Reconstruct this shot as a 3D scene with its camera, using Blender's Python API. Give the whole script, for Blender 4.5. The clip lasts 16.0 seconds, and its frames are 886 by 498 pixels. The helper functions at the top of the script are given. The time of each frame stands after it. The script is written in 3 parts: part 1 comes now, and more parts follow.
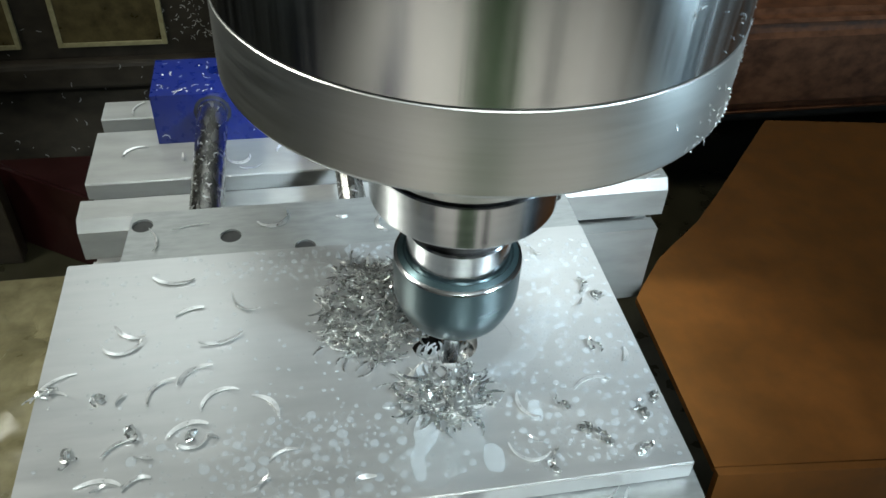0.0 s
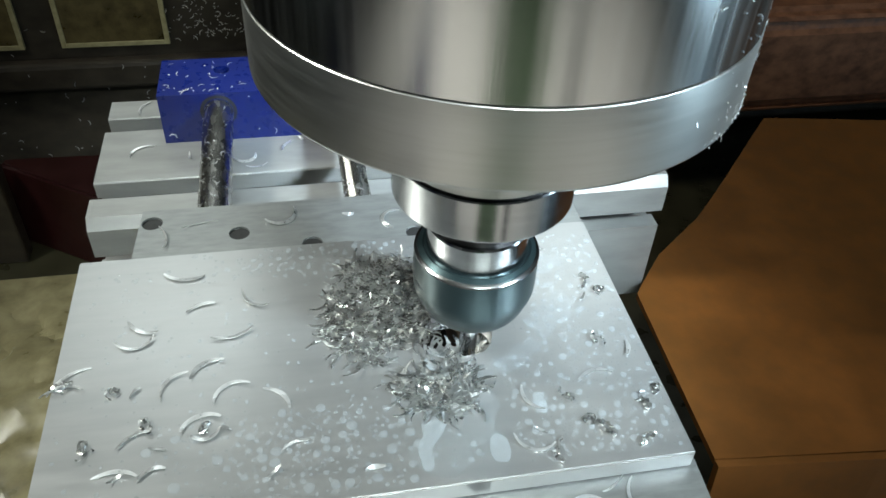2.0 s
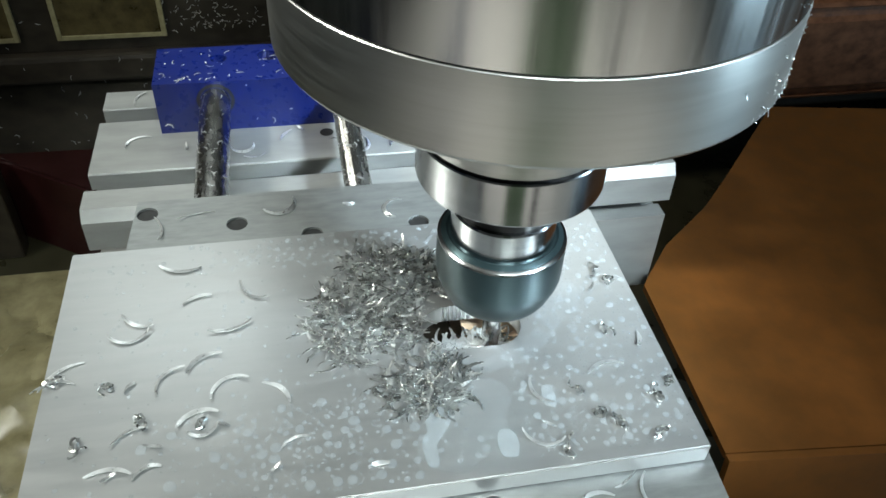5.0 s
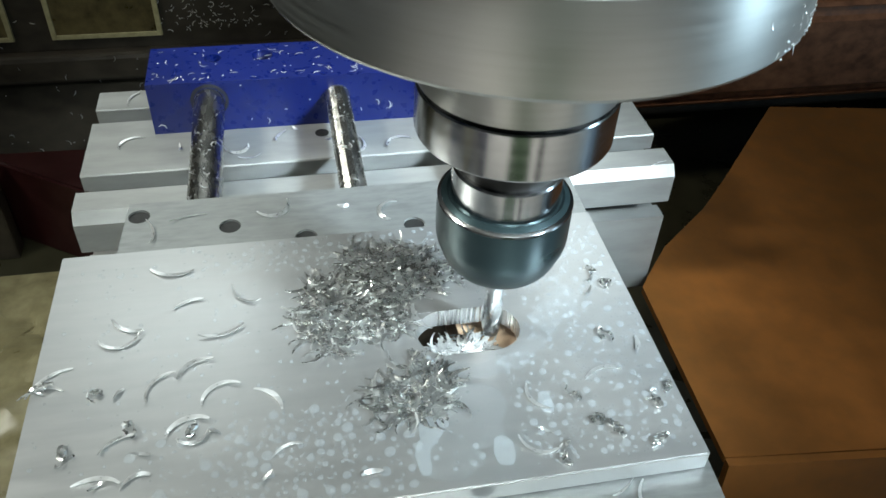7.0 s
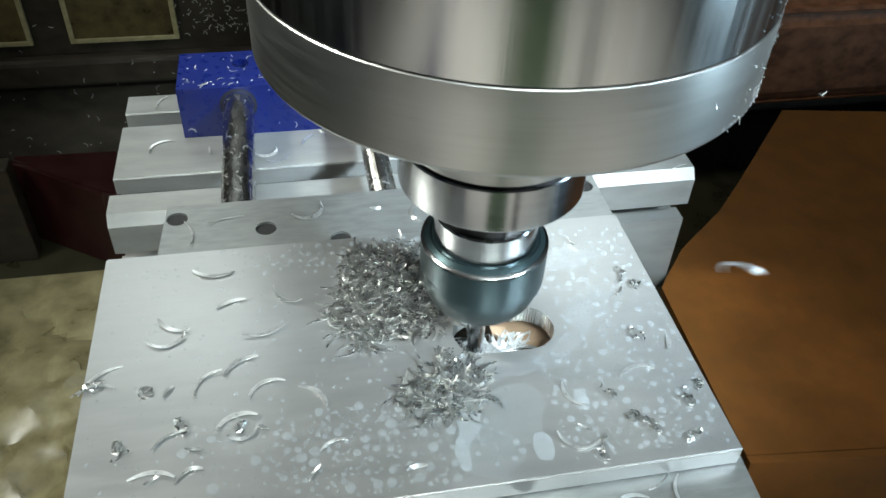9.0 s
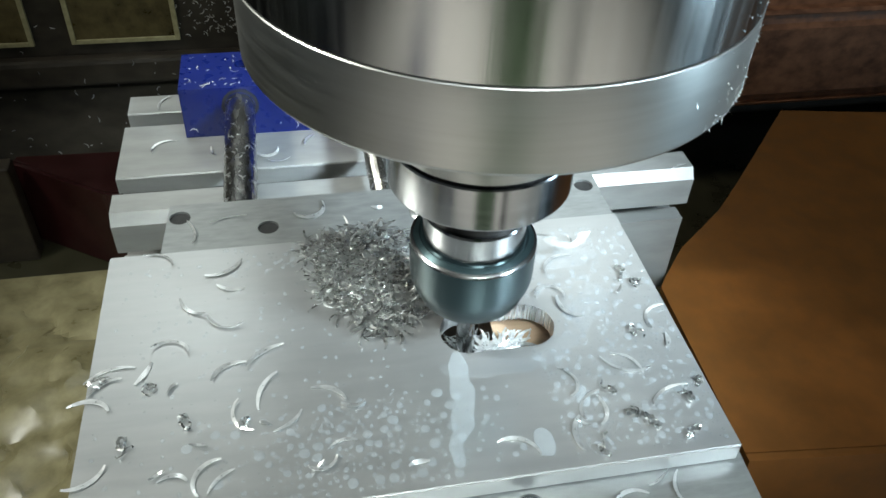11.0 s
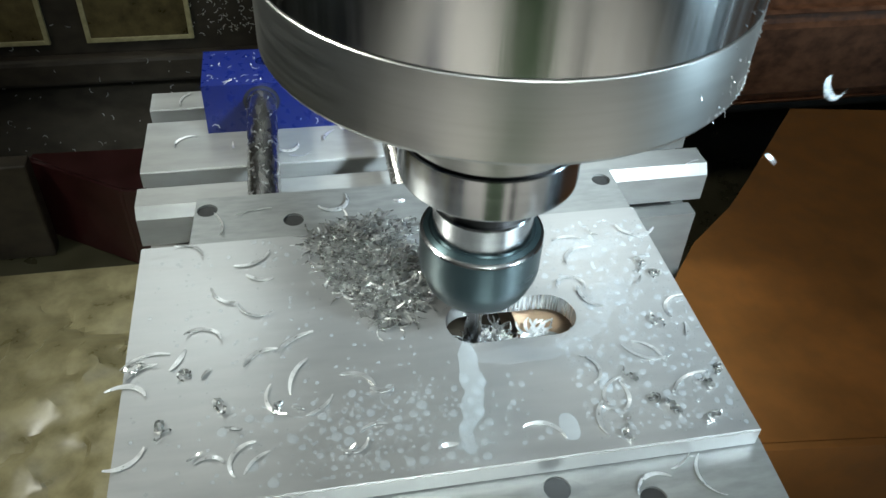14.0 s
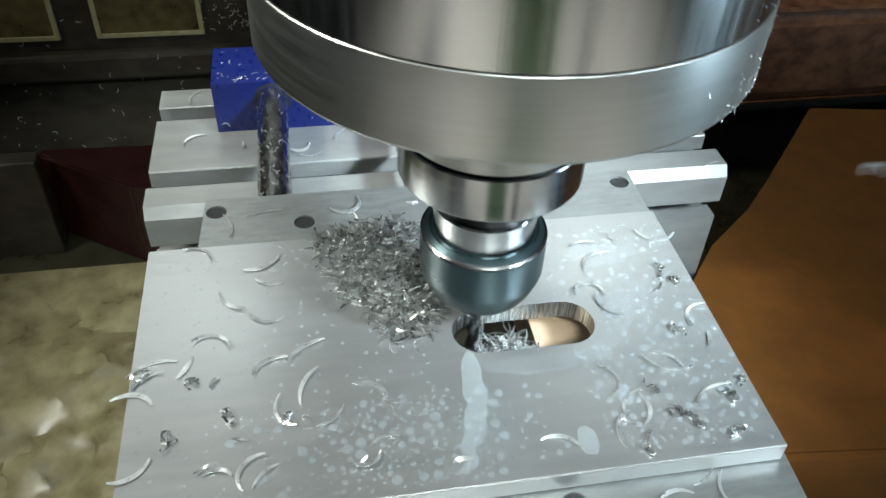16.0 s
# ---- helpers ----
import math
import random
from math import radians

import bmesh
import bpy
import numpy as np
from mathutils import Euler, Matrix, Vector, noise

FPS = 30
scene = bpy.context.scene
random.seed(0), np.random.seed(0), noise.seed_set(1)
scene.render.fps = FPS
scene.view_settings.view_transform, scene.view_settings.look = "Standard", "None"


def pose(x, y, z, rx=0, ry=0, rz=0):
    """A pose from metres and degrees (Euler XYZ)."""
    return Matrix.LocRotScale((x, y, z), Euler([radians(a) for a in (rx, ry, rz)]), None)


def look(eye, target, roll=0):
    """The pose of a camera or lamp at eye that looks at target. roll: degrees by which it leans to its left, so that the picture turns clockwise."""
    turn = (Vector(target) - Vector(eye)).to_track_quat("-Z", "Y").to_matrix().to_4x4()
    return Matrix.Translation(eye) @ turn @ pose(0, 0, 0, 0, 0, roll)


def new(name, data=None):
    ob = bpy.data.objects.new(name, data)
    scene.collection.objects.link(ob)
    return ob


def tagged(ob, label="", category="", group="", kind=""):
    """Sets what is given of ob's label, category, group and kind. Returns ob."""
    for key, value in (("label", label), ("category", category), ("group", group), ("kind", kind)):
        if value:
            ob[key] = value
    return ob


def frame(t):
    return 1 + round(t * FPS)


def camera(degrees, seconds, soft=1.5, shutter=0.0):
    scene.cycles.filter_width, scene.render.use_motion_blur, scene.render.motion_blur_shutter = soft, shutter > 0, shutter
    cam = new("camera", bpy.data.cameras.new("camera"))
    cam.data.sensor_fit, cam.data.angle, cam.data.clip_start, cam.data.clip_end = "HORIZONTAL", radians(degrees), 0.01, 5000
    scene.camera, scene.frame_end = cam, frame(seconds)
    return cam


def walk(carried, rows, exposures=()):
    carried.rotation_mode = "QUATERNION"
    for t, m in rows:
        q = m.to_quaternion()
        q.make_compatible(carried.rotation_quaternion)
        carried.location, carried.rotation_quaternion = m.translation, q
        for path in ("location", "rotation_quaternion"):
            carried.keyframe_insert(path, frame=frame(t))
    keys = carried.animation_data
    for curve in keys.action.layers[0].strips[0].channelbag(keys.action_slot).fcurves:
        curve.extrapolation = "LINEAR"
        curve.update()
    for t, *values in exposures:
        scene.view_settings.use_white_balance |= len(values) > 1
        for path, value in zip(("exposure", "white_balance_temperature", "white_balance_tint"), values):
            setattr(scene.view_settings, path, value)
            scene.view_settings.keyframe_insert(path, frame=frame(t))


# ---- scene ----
from mathutils.geometry import tessellate_polygon

# One plan unit is 12 mm. The plan's z = 0 is the top of the slotted table, 14 units above the tray.
S = 0.012
Z0 = 14 * S
SECONDS = 16.0
cam = camera(57.07, SECONDS, soft=1.5, shutter=0.5)
# seconds, place in plan units, degrees down, roll, yaw
PATH = [
    (0, -0.634, -13.472, 13.516, 40.78, 3.43, -12.45),
    (0.5, -0.672, -13.740, 13.677, 40.87, 3.34, -12.48),
    (1, -0.756, -13.830, 13.678, 40.91, 3.25, -12.47),
    (1.5, -0.807, -13.747, 13.630, 40.89, 3.30, -12.53),
    (2, -0.822, -13.728, 13.693, 40.88, 3.31, -12.56),
    (2.5, -0.784, -13.813, 13.640, 40.89, 3.22, -12.55),
    (3, -0.796, -13.710, 13.690, 40.88, 3.29, -12.62),
    (3.5, -0.759, -13.566, 13.700, 40.87, 3.30, -12.65),
    (4, -0.708, -13.429, 13.590, 40.93, 3.29, -12.70),
    (4.5, -0.838, -13.445, 13.338, 41.09, 3.02, -12.52),
    (7, -0.712, -13.204, 13.154, 41.22, 3.05, -12.67),
    (7.5, -0.858, -13.275, 13.285, 41.14, 3.09, -12.70),
    (8, -1.198, -13.406, 13.303, 41.14, 3.00, -12.63),
    (8.5, -1.401, -13.434, 13.342, 41.15, 3.07, -12.66),
    (9, -1.455, -13.384, 13.418, 41.14, 3.04, -12.62),
    (11.5, -1.572, -13.537, 13.482, 41.00, 3.09, -12.71),
    (12, -1.656, -13.608, 13.572, 40.96, 3.08, -12.67),
    (12.5, -1.811, -13.808, 13.693, 40.94, 3.12, -12.70),
    (13, -1.963, -13.722, 13.571, 40.96, 3.11, -12.70),
    (13.5, -2.006, -13.627, 13.623, 40.88, 3.12, -12.62),
    (14, -2.047, -13.843, 13.552, 41.01, 3.05, -12.50),
    (14.5, -2.221, -13.976, 13.633, 41.01, 3.02, -12.36),
    (15, -2.126, -13.790, 13.580, 41.07, 3.03, -12.18),
    (15.5, -2.216, -13.535, 13.496, 41.28, 3.03, -11.96),
    (16, -2.053, -13.359, 13.386, 41.36, 2.83, -11.62),
]
walk(cam, [(t, pose(x * S, y * S, z * S + Z0, 90 - down, 0, yaw) @ pose(0, 0, 0, 0, 0, roll)) for t, x, y, z, down, roll, yaw in PATH])

# ---------------------------------------------------------------- light
world = bpy.data.worlds.new("workshop")
scene.world = world
world.use_nodes = True
world.node_tree.nodes["Background"].inputs[0].default_value = (0.9, 0.95, 1.0, 1)
world.node_tree.nodes["Background"].inputs[1].default_value = 0.034
scene.view_settings.exposure = 0.0


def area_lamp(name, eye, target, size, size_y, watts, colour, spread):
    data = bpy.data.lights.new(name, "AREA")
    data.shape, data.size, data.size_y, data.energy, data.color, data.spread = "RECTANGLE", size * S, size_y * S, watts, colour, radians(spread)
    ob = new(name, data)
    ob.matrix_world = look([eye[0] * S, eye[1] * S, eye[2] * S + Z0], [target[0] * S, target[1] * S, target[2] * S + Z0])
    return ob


area_lamp("right_cool_light", (56, -23, 4), (4, 0, 2), 9, 26, 0.50, (0.58, 0.83, 1.0), 110)
area_lamp("work_lamp", (24, -20, 27), (3.6, 1.6, 1), 5, 6, 0.19, (0.74, 0.91, 1.0), 26)
area_lamp("front_lamp", (3, -37, 40), (-0.5, 0.5, 0), 12, 7, 0.110, (0.88, 1.0, 0.99), 28)
area_lamp("left_area_light", (-36, 5, 39), (0, 2, 0), 8, 9, 0.55, (0.97, 1.0, 0.91), 75)
area_lamp("back_fill_light", (2, 43, 40), (0, -2, 2), 50, 20, 0.78, (0.90, 1.0, 0.98), 130)
area_lamp("slab_fill", (-10, -46, 38), (-10, -46, -14), 78, 16, 2.15, (1.0, 0.99, 0.95), 70)


# ---------------------------------------------------------------- materials
def nodes_of(name):
    m = bpy.data.materials.new(name)
    m.use_nodes = True
    nt = m.node_tree
    return m, nt, nt.nodes["Principled BSDF"]


def noise_node(nt, scale, detail=4.0, stretch=(1, 1, 1), rough=0.55, coords="Object"):
    tc = nt.nodes.new("ShaderNodeTexCoord")
    mp = nt.nodes.new("ShaderNodeMapping")
    mp.inputs["Scale"].default_value = stretch
    n = nt.nodes.new("ShaderNodeTexNoise")
    n.inputs["Scale"].default_value, n.inputs["Detail"].default_value, n.inputs["Roughness"].default_value = scale, detail, rough
    nt.links.new(tc.outputs[coords], mp.inputs[0])
    nt.links.new(mp.outputs[0], n.inputs["Vector"])
    return n.outputs[0]


def ramp(nt, source, stops):
    r = nt.nodes.new("ShaderNodeValToRGB")
    while len(r.color_ramp.elements) < len(stops):
        r.color_ramp.elements.new(0.5)
    for e, (p, c) in zip(r.color_ramp.elements, stops):
        e.position, e.color = p, (*c, 1) if len(c) == 3 else c
    nt.links.new(source, r.inputs[0])
    return r.outputs[0]


def mix(nt, fac, a, b):
    m = nt.nodes.new("ShaderNodeMix")
    m.data_type = "RGBA"
    for sock, v in ((m.inputs[0], fac), (m.inputs[6], a), (m.inputs[7], b)):
        if isinstance(v, (int, float)):
            sock.default_value = v
        elif isinstance(v, tuple):
            sock.default_value = (*v, 1)
        else:
            nt.links.new(v, sock)
    return m.outputs[2]


def bump(nt, bsdf, source, strength, distance=0.0005):
    b = nt.nodes.new("ShaderNodeBump")
    b.inputs["Strength"].default_value, b.inputs["Distance"].default_value = strength, distance
    nt.links.new(source, b.inputs["Height"])
    nt.links.new(b.outputs[0], bsdf.inputs["Normal"])


def surface(name, dark, light, scale, rough=(0.4, 0.6), metal=0.0, stretch=(1, 1, 1), fine=0.0, relief=0.0, coat=0.0, shine=0.5):
    """A two-scale surface: broad stains and fine grain in colour, roughness and relief."""
    m, nt, b = nodes_of(name)
    broad = noise_node(nt, scale, 3.0, stretch)
    grain = noise_node(nt, scale * 9, 5.0, stretch)
    col = ramp(nt, broad, [(0.3, dark), (0.72, light)])
    if fine:
        g = ramp(nt, grain, [(0.35, tuple(c * (1 - fine) for c in dark)), (0.65, light)])
        col = mix(nt, 0.45, col, g)
    nt.links.new(col, b.inputs["Base Color"])
    r = ramp(nt, grain, [(0.3, (rough[0],) * 3), (0.7, (rough[1],) * 3)])
    nt.links.new(r, b.inputs["Roughness"])
    b.inputs["Metallic"].default_value = metal
    b.inputs["Coat Weight"].default_value = coat
    b.inputs["Coat Roughness"].default_value = 0.28
    b.inputs["Specular IOR Level"].default_value = shine
    if relief:
        bump(nt, b, grain, relief)
    return m


M_PLATE = surface("rolled_aluminium", (0.45, 0.456, 0.456), (0.50, 0.503, 0.50), 18, (0.30, 0.38), 0.72, (0.35, 2.2, 1), 0.12, 0.04)
M_CUT = surface("freshly_cut_aluminium", (0.55, 0.57, 0.58), (0.82, 0.83, 0.84), 60, (0.18, 0.35), 0.95, (4, 4, 0.1), 0.3, 0.1)
M_TABLE = surface("anodised_aluminium", (0.31, 0.315, 0.305), (0.41, 0.415, 0.405), 22, (0.36, 0.5), 0.35, (0.3, 1, 1), 0.14, 0.04)
M_JAW = surface("ground_steel", (0.27, 0.28, 0.275), (0.38, 0.39, 0.385), 40, (0.32, 0.46), 0.6, (0.4, 1.4, 1), 0.2, 0.05)
M_BLUE = surface("blue_enamel", (0.0025, 0.011, 0.12), (0.0035, 0.013, 0.14), 30, (0.24, 0.36), 0.0, (1, 1, 1), 0.04, 0.02, 0.1)
M_ROD = surface("oily_ground_rod", (0.42, 0.41, 0.39), (0.60, 0.59, 0.56), 50, (0.20, 0.32), 1.0, (1, 1, 0.35), 0.12, 0.03)
M_HOUSING = surface("brushed_stainless", (0.50, 0.51, 0.50), (0.66, 0.67, 0.66), 24, (0.18, 0.28), 1.0, (3, 3, 0.06), 0.14, 0.03)
M_FLANGE = surface("turned_stainless", (0.54, 0.545, 0.52), (0.60, 0.605, 0.585), 30, (0.33, 0.40), 1.0, (0.25, 0.25, 5), 0.04)
M_COLLAR = surface("polished_steel_ring", (0.42, 0.43, 0.44), (0.54, 0.55, 0.56), 30, (0.15, 0.22), 1.0, (0.2, 0.2, 3), 0.1)
M_NUT = surface("blackened_steel", (0.026, 0.047, 0.052), (0.034, 0.057, 0.063), 26, (0.27, 0.31), 0.7, (0.2, 0.2, 0.5), 0.04)
M_BLACK = surface("black_gap", (0.012, 0.012, 0.012), (0.03, 0.03, 0.03), 30, (0.4, 0.7))
M_TOOL = surface("carbide", (0.55, 0.56, 0.57), (0.70, 0.71, 0.72), 40, (0.22, 0.32), 1.0, (1, 1, 0.3), 0.1)
M_CHIP = surface("bright_swarf", (0.78, 0.79, 0.79), (0.93, 0.94, 0.94), 90, (0.24, 0.42), 0.82, (1, 1, 1), 0.2)
M_SWARF = surface("wet_grey_swarf", (0.58, 0.59, 0.58), (0.88, 0.89, 0.88), 60, (0.20, 0.36), 0.95, (1, 1, 1), 0.3)
M_CARD = surface("wet_cardboard", (0.17, 0.063, 0.012), (0.26, 0.095, 0.019), 9, (0.55, 0.8), 0.0, (1, 1, 1), 0.2, 0.25, 0, 0.2)
M_BEAM = surface("rusty_brown_paint", (0.11, 0.042, 0.022), (0.40, 0.175, 0.09), 16, (0.45, 0.7), 0.0, (0.7, 1, 1), 0.6, 0.5, 0, 0.3)
M_DARK = surface("oily_black_casting", (0.020, 0.016, 0.012), (0.068, 0.055, 0.040), 12, (0.35, 0.6), 0.0, (0.6, 1, 1), 0.5, 0.3, 0, 0.4)
M_RED = surface("dark_red_paint", (0.014, 0.0025, 0.003), (0.030, 0.005, 0.005), 8, (0.3, 0.5), 0.0, (1, 1, 1), 0.2, 0.1)
M_TRAY = surface("oily_olive_tray", (0.13, 0.105, 0.045), (0.30, 0.26, 0.14), 7, (0.15, 0.45), 0.0, (1, 1, 1), 0.25, 0.2)
M_FILM = surface("clear_plastic_sheet", (0.11, 0.088, 0.032), (0.42, 0.37, 0.21), 9, (0.26, 0.42), 0.0, (1, 1, 1), 0.3, 0.12, 0.12)
M_SUMP = surface("dark_oily_tray", (0.020, 0.018, 0.010), (0.055, 0.050, 0.028), 6, (0.2, 0.5), 0.0, (1, 1, 1), 0.3, 0.2)
M_WOOD = surface("pale_plywood", (0.56, 0.38, 0.25), (0.66, 0.48, 0.33), 30, (0.5, 0.7), 0.0, (0.3, 2, 1), 0.2, 0.1)
M_YELLOW = surface("aged_yellow_tape", (0.36, 0.30, 0.14), (0.52, 0.46, 0.26), 30, (0.5, 0.7), 0.0, (1, 1, 1), 0.3)
M_LABEL = surface("dirty_brown_window", (0.045, 0.034, 0.012), (0.20, 0.15, 0.06), 14, (0.25, 0.5), 0.0, (1, 1, 1), 0.5)
M_WALL = surface("workshop_wall", (0.24, 0.25, 0.25), (0.32, 0.33, 0.33), 1.2, (0.6, 0.8), 0.0, (1, 1, 1), 0.1)
M_GREEN = surface("dark_green_reflector", (0.02, 0.05, 0.015), (0.04, 0.08, 0.03), 2, (0.4, 0.6))
M_NAVY = surface("navy_cloth", (0.012, 0.016, 0.05), (0.03, 0.035, 0.09), 2, (0.6, 0.8))
M_BENCH = surface("pale_reflector", (0.58, 0.57, 0.53), (0.74, 0.72, 0.67), 4, (0.4, 0.6), 0.0, (4, 0.3, 1), 0.1)
M_ICE = surface("pale_blue_reflector", (0.55, 0.68, 0.82), (0.68, 0.78, 0.90), 4, (0.25, 0.4))
M_CEIL = surface("workshop_ceiling", (0.36, 0.37, 0.37), (0.44, 0.45, 0.45), 1.2, (0.6, 0.8))


def coolant_material(name, milk):
    m, nt, b = nodes_of(name)
    n = noise_node(nt, 60, 3.0)
    nt.links.new(ramp(nt, n, [(0.3, (0.60, 0.68, 0.75)), (0.7, (0.70, 0.78, 0.84))]), b.inputs["Base Color"])
    b.inputs["Roughness"].default_value = 0.05
    b.inputs["IOR"].default_value = 1.34
    b.inputs["Alpha"].default_value = milk
    return m


M_MILK = coolant_material("milky_coolant", 0.20)
M_THIN = coolant_material("thin_coolant_film", 0.055)
M_DROP = coolant_material("coolant_drop", 0.15)


# ---------------------------------------------------------------- mesh helpers (plan units in, metres out)
def mesh_of(name, bm, material, smooth=False):
    bmesh.ops.recalc_face_normals(bm, faces=bm.faces[:])
    bm.transform(Matrix.Scale(S, 4))
    me = bpy.data.meshes.new(name)
    bm.to_mesh(me)
    bm.free()
    me.materials.append(material)
    if smooth:
        for p in me.polygons:
            p.use_smooth = True
        me.set_sharp_from_angle(angle=radians(18))
    return me


def thing(name, label, category, x=0, y=0, z=0, group="", kind=""):
    ob = new(name)
    ob.empty_display_size = 0.01
    ob.matrix_basis = pose(x * S, y * S, z * S + Z0)
    return tagged(ob, label, category, group, kind)


def part(name, bm, material, parent, label="", smooth=False):
    ob = new(name, mesh_of(name, bm, material, smooth))
    ob.parent = parent
    if label:
        tagged(ob, label)
    return ob


def solo(name, bm, material, label, category, x=0, y=0, z=0, kind="", group="", smooth=False):
    ob = new(name, mesh_of(name, bm, material, smooth))
    ob.matrix_basis = pose(x * S, y * S, z * S + Z0)
    return tagged(ob, label, category, group, kind)


def box(x0, x1, y0, y1, z0, z1, bevel=0.0, bm=None, segments=2):
    b = bmesh.new()
    bmesh.ops.create_cube(b, size=1)
    b.transform(Matrix.Translation(((x0 + x1) / 2, (y0 + y1) / 2, (z0 + z1) / 2)) @ Matrix.Diagonal((x1 - x0, y1 - y0, z1 - z0, 1)))
    if bevel:
        bmesh.ops.bevel(b, geom=b.edges[:], offset=bevel, segments=segments, affect="EDGES", profile=0.5)
    if bm is None:
        return b
    me = bpy.data.meshes.new("t")
    b.to_mesh(me)
    b.free()
    bm.from_mesh(me)
    bpy.data.meshes.remove(me)
    return bm


def lathe(profile, n=64, closed=False):
    """A turned body about z from (radius, height) pairs."""
    bm = bmesh.new()
    rings = [[bm.verts.new((r * math.cos(2 * math.pi * i / n), r * math.sin(2 * math.pi * i / n), z)) for i in range(n)] for r, z in profile]
    for a, b in zip(rings, rings[1:] + (rings[:1] if closed else [])):
        for i in range(n):
            bm.faces.new((a[i], a[(i + 1) % n], b[(i + 1) % n], b[i]))
    if not closed:
        bm.faces.new(rings[0])
        bm.faces.new(rings[-1])
    return bm


def prism(outer, z0, z1, holes=(), axis="z"):
    """A straight-walled body from an outline with holes."""
    bm = bmesh.new()
    loops = [outer, *holes]
    flat = [p for loop in loops for p in loop]

    def put(p, h):
        return (p[0], p[1], h) if axis == "z" else (h, p[0], p[1]) if axis == "x" else (p[0], h, p[1])

    low = [bm.verts.new(put(p, z0)) for p in flat]
    high = [bm.verts.new(put(p, z1)) for p in flat]
    for tri in tessellate_polygon([[Vector((*p, 0)) for p in loop] for loop in loops]):
        bm.faces.new([low[i] for i in tri])
        bm.faces.new([high[i] for i in tri])
    at = 0
    for loop in loops:
        k = len(loop)
        for i in range(k):
            a, b = at + i, at + (i + 1) % k
            bm.faces.new((low[a], low[b], high[b], high[a]))
        at += k
    return bm


def circle(x, y, r, n=20):
    return [(x + r * math.cos(2 * math.pi * i / n), y + r * math.sin(2 * math.pi * i / n)) for i in range(n)]


def smooth_step(a, b, t):
    u = min(1.0, max(0.0, (t - a) / (b - a)))
    return u * u * (3 - 2 * u)


# ---------------------------------------------------------------- the surroundings
def build_setting():
    solo("floor", box(-60, 60, -70, 60, -14.4, -14), M_SUMP, "dark oily machine tray floor", "floor", kind="structure")
    solo("wall_back", box(-60, 60, 45, 46, -14, 90), M_WALL, "plain workshop wall", "wall", kind="structure")
    solo("wall_front", box(-60, 60, -71, -70, -14, 90), M_WALL, "plain workshop wall", "wall", kind="structure")
    solo("wall_left", box(-61, -60, -70, 46, -14, 90), M_WALL, "plain workshop wall", "wall", kind="structure")
    solo("wall_right", box(60, 61, -70, 46, -14, 90), M_WALL, "plain workshop wall", "wall", kind="structure")
    solo("ceiling", box(-61, 61, -71, 46, 90, 91), M_CEIL, "plain workshop ceiling", "ceiling", kind="structure")

    for name, label, a, m in (
        ("green_cabinet", "unseen tall dark green block added for the housing reflection", (-13, 3, -69, -62, -14, 60), M_GREEN),
        ("black_cabinet", "unseen tall black block added for the housing reflection", (42, 52, -69, -58, -14, 60), M_BLACK),
        ("navy_curtain", "unseen navy blue upright added for the housing reflection", (-59, -57, -34, -16, -14, 60), M_NAVY),
    ):
        cab = thing(name, label, name.split("_")[1])
        part("body", box(*a, 0.4), m, cab)

    bench = thing("reflector_slab", "unseen pale slab added to brighten the housing reflection", "bench")
    part("top", box(-44, 44, -69, -15, -14, -13.6, 0.1), M_BENCH, bench)
    for name, label, lo, hi, m in (("green_mat", "unseen dark green wedge added as a band in the housing reflection", -16, 6, M_GREEN), ("black_strip", "unseen black wedge added as a band in the housing reflection", 14, 20, M_BLACK), ("navy_strip", "unseen navy blue wedge added as a band in the housing reflection", -62, -47, M_NAVY)):
        a, b = math.tan(radians(lo)), math.tan(radians(hi))
        pts = [(1.5 + 13.5 * a, -16.5), (1.5 + 13.5 * b, -16.5), (1.5 + 60 * b, -63), (1.5 + 60 * a, -63)]
        part("sheet", prism([(max(-43.5, x), y) for x, y in pts], -13.6, -13.2), m, thing(name, label, name.split("_")[1]))
    for name, label, a, m in (
        ("navy_cloth", "unseen navy block added on the tray for the housing reflection", (-46, -27, -14.5, -4.5, -14, -12.9), M_NAVY),
        ("blue_sheet", "unseen pale blue sheet added on the tray for the housing reflection", (30, 54, -14.5, -6, -14, -13.6), M_ICE),
    ):
        part("sheet", box(*a, 0.15), m, thing(name, label, name.split("_")[1]))

    base = thing("machine_column", "black oily cast machine column with framed inspection windows", "machine")
    part("column_face", box(-60, 60, 27.1, 34, -13.6, 12, 0.3), M_DARK, base)
    part("ledge", box(-60, 60, 26.2, 27.1, -8.6, -7.1, 0.25), M_DARK, base)
    for x0, x1 in ((-18.9, -14.15), (-11.9, -7.1)):
        w = part("inspection_window", box(x0, x1, 26.95, 27.098, -6.3, -1.2), M_LABEL, base, "brown oil-stained pane")
        for a in ((x0 - 0.25, x0, -6.55, -1.0), (x1, x1 + 0.25, -6.55, -1.0), (x0, x1, -6.55, -6.3), (x0, x1, -1.2, -1.0)):
            part("frame_strip", box(a[0], a[1], 26.9, 27.097, a[2], a[3], 0.03), M_YELLOW, w, "aged yellow border strip")

    beam = thing("cross_beam", "rusty brown painted cross beam behind the table", "beam")
    bm = prism([(19.5, -7.9), (19.9, -8.3), (24, -8.3), (24, -2.7), (19.9, -2.7), (19.4, -3.3)], 14, 60, axis="x")
    bmesh.ops.bevel(bm, geom=[e for e in bm.edges if abs(e.verts[0].co.x - e.verts[1].co.x) > 1], offset=0.5, segments=3, affect="EDGES")
    part("beam_body", bm, M_BEAM, beam, smooth=True)

    red = thing("red_machine_foot", "dark red painted machine foot under the table", "machine part")
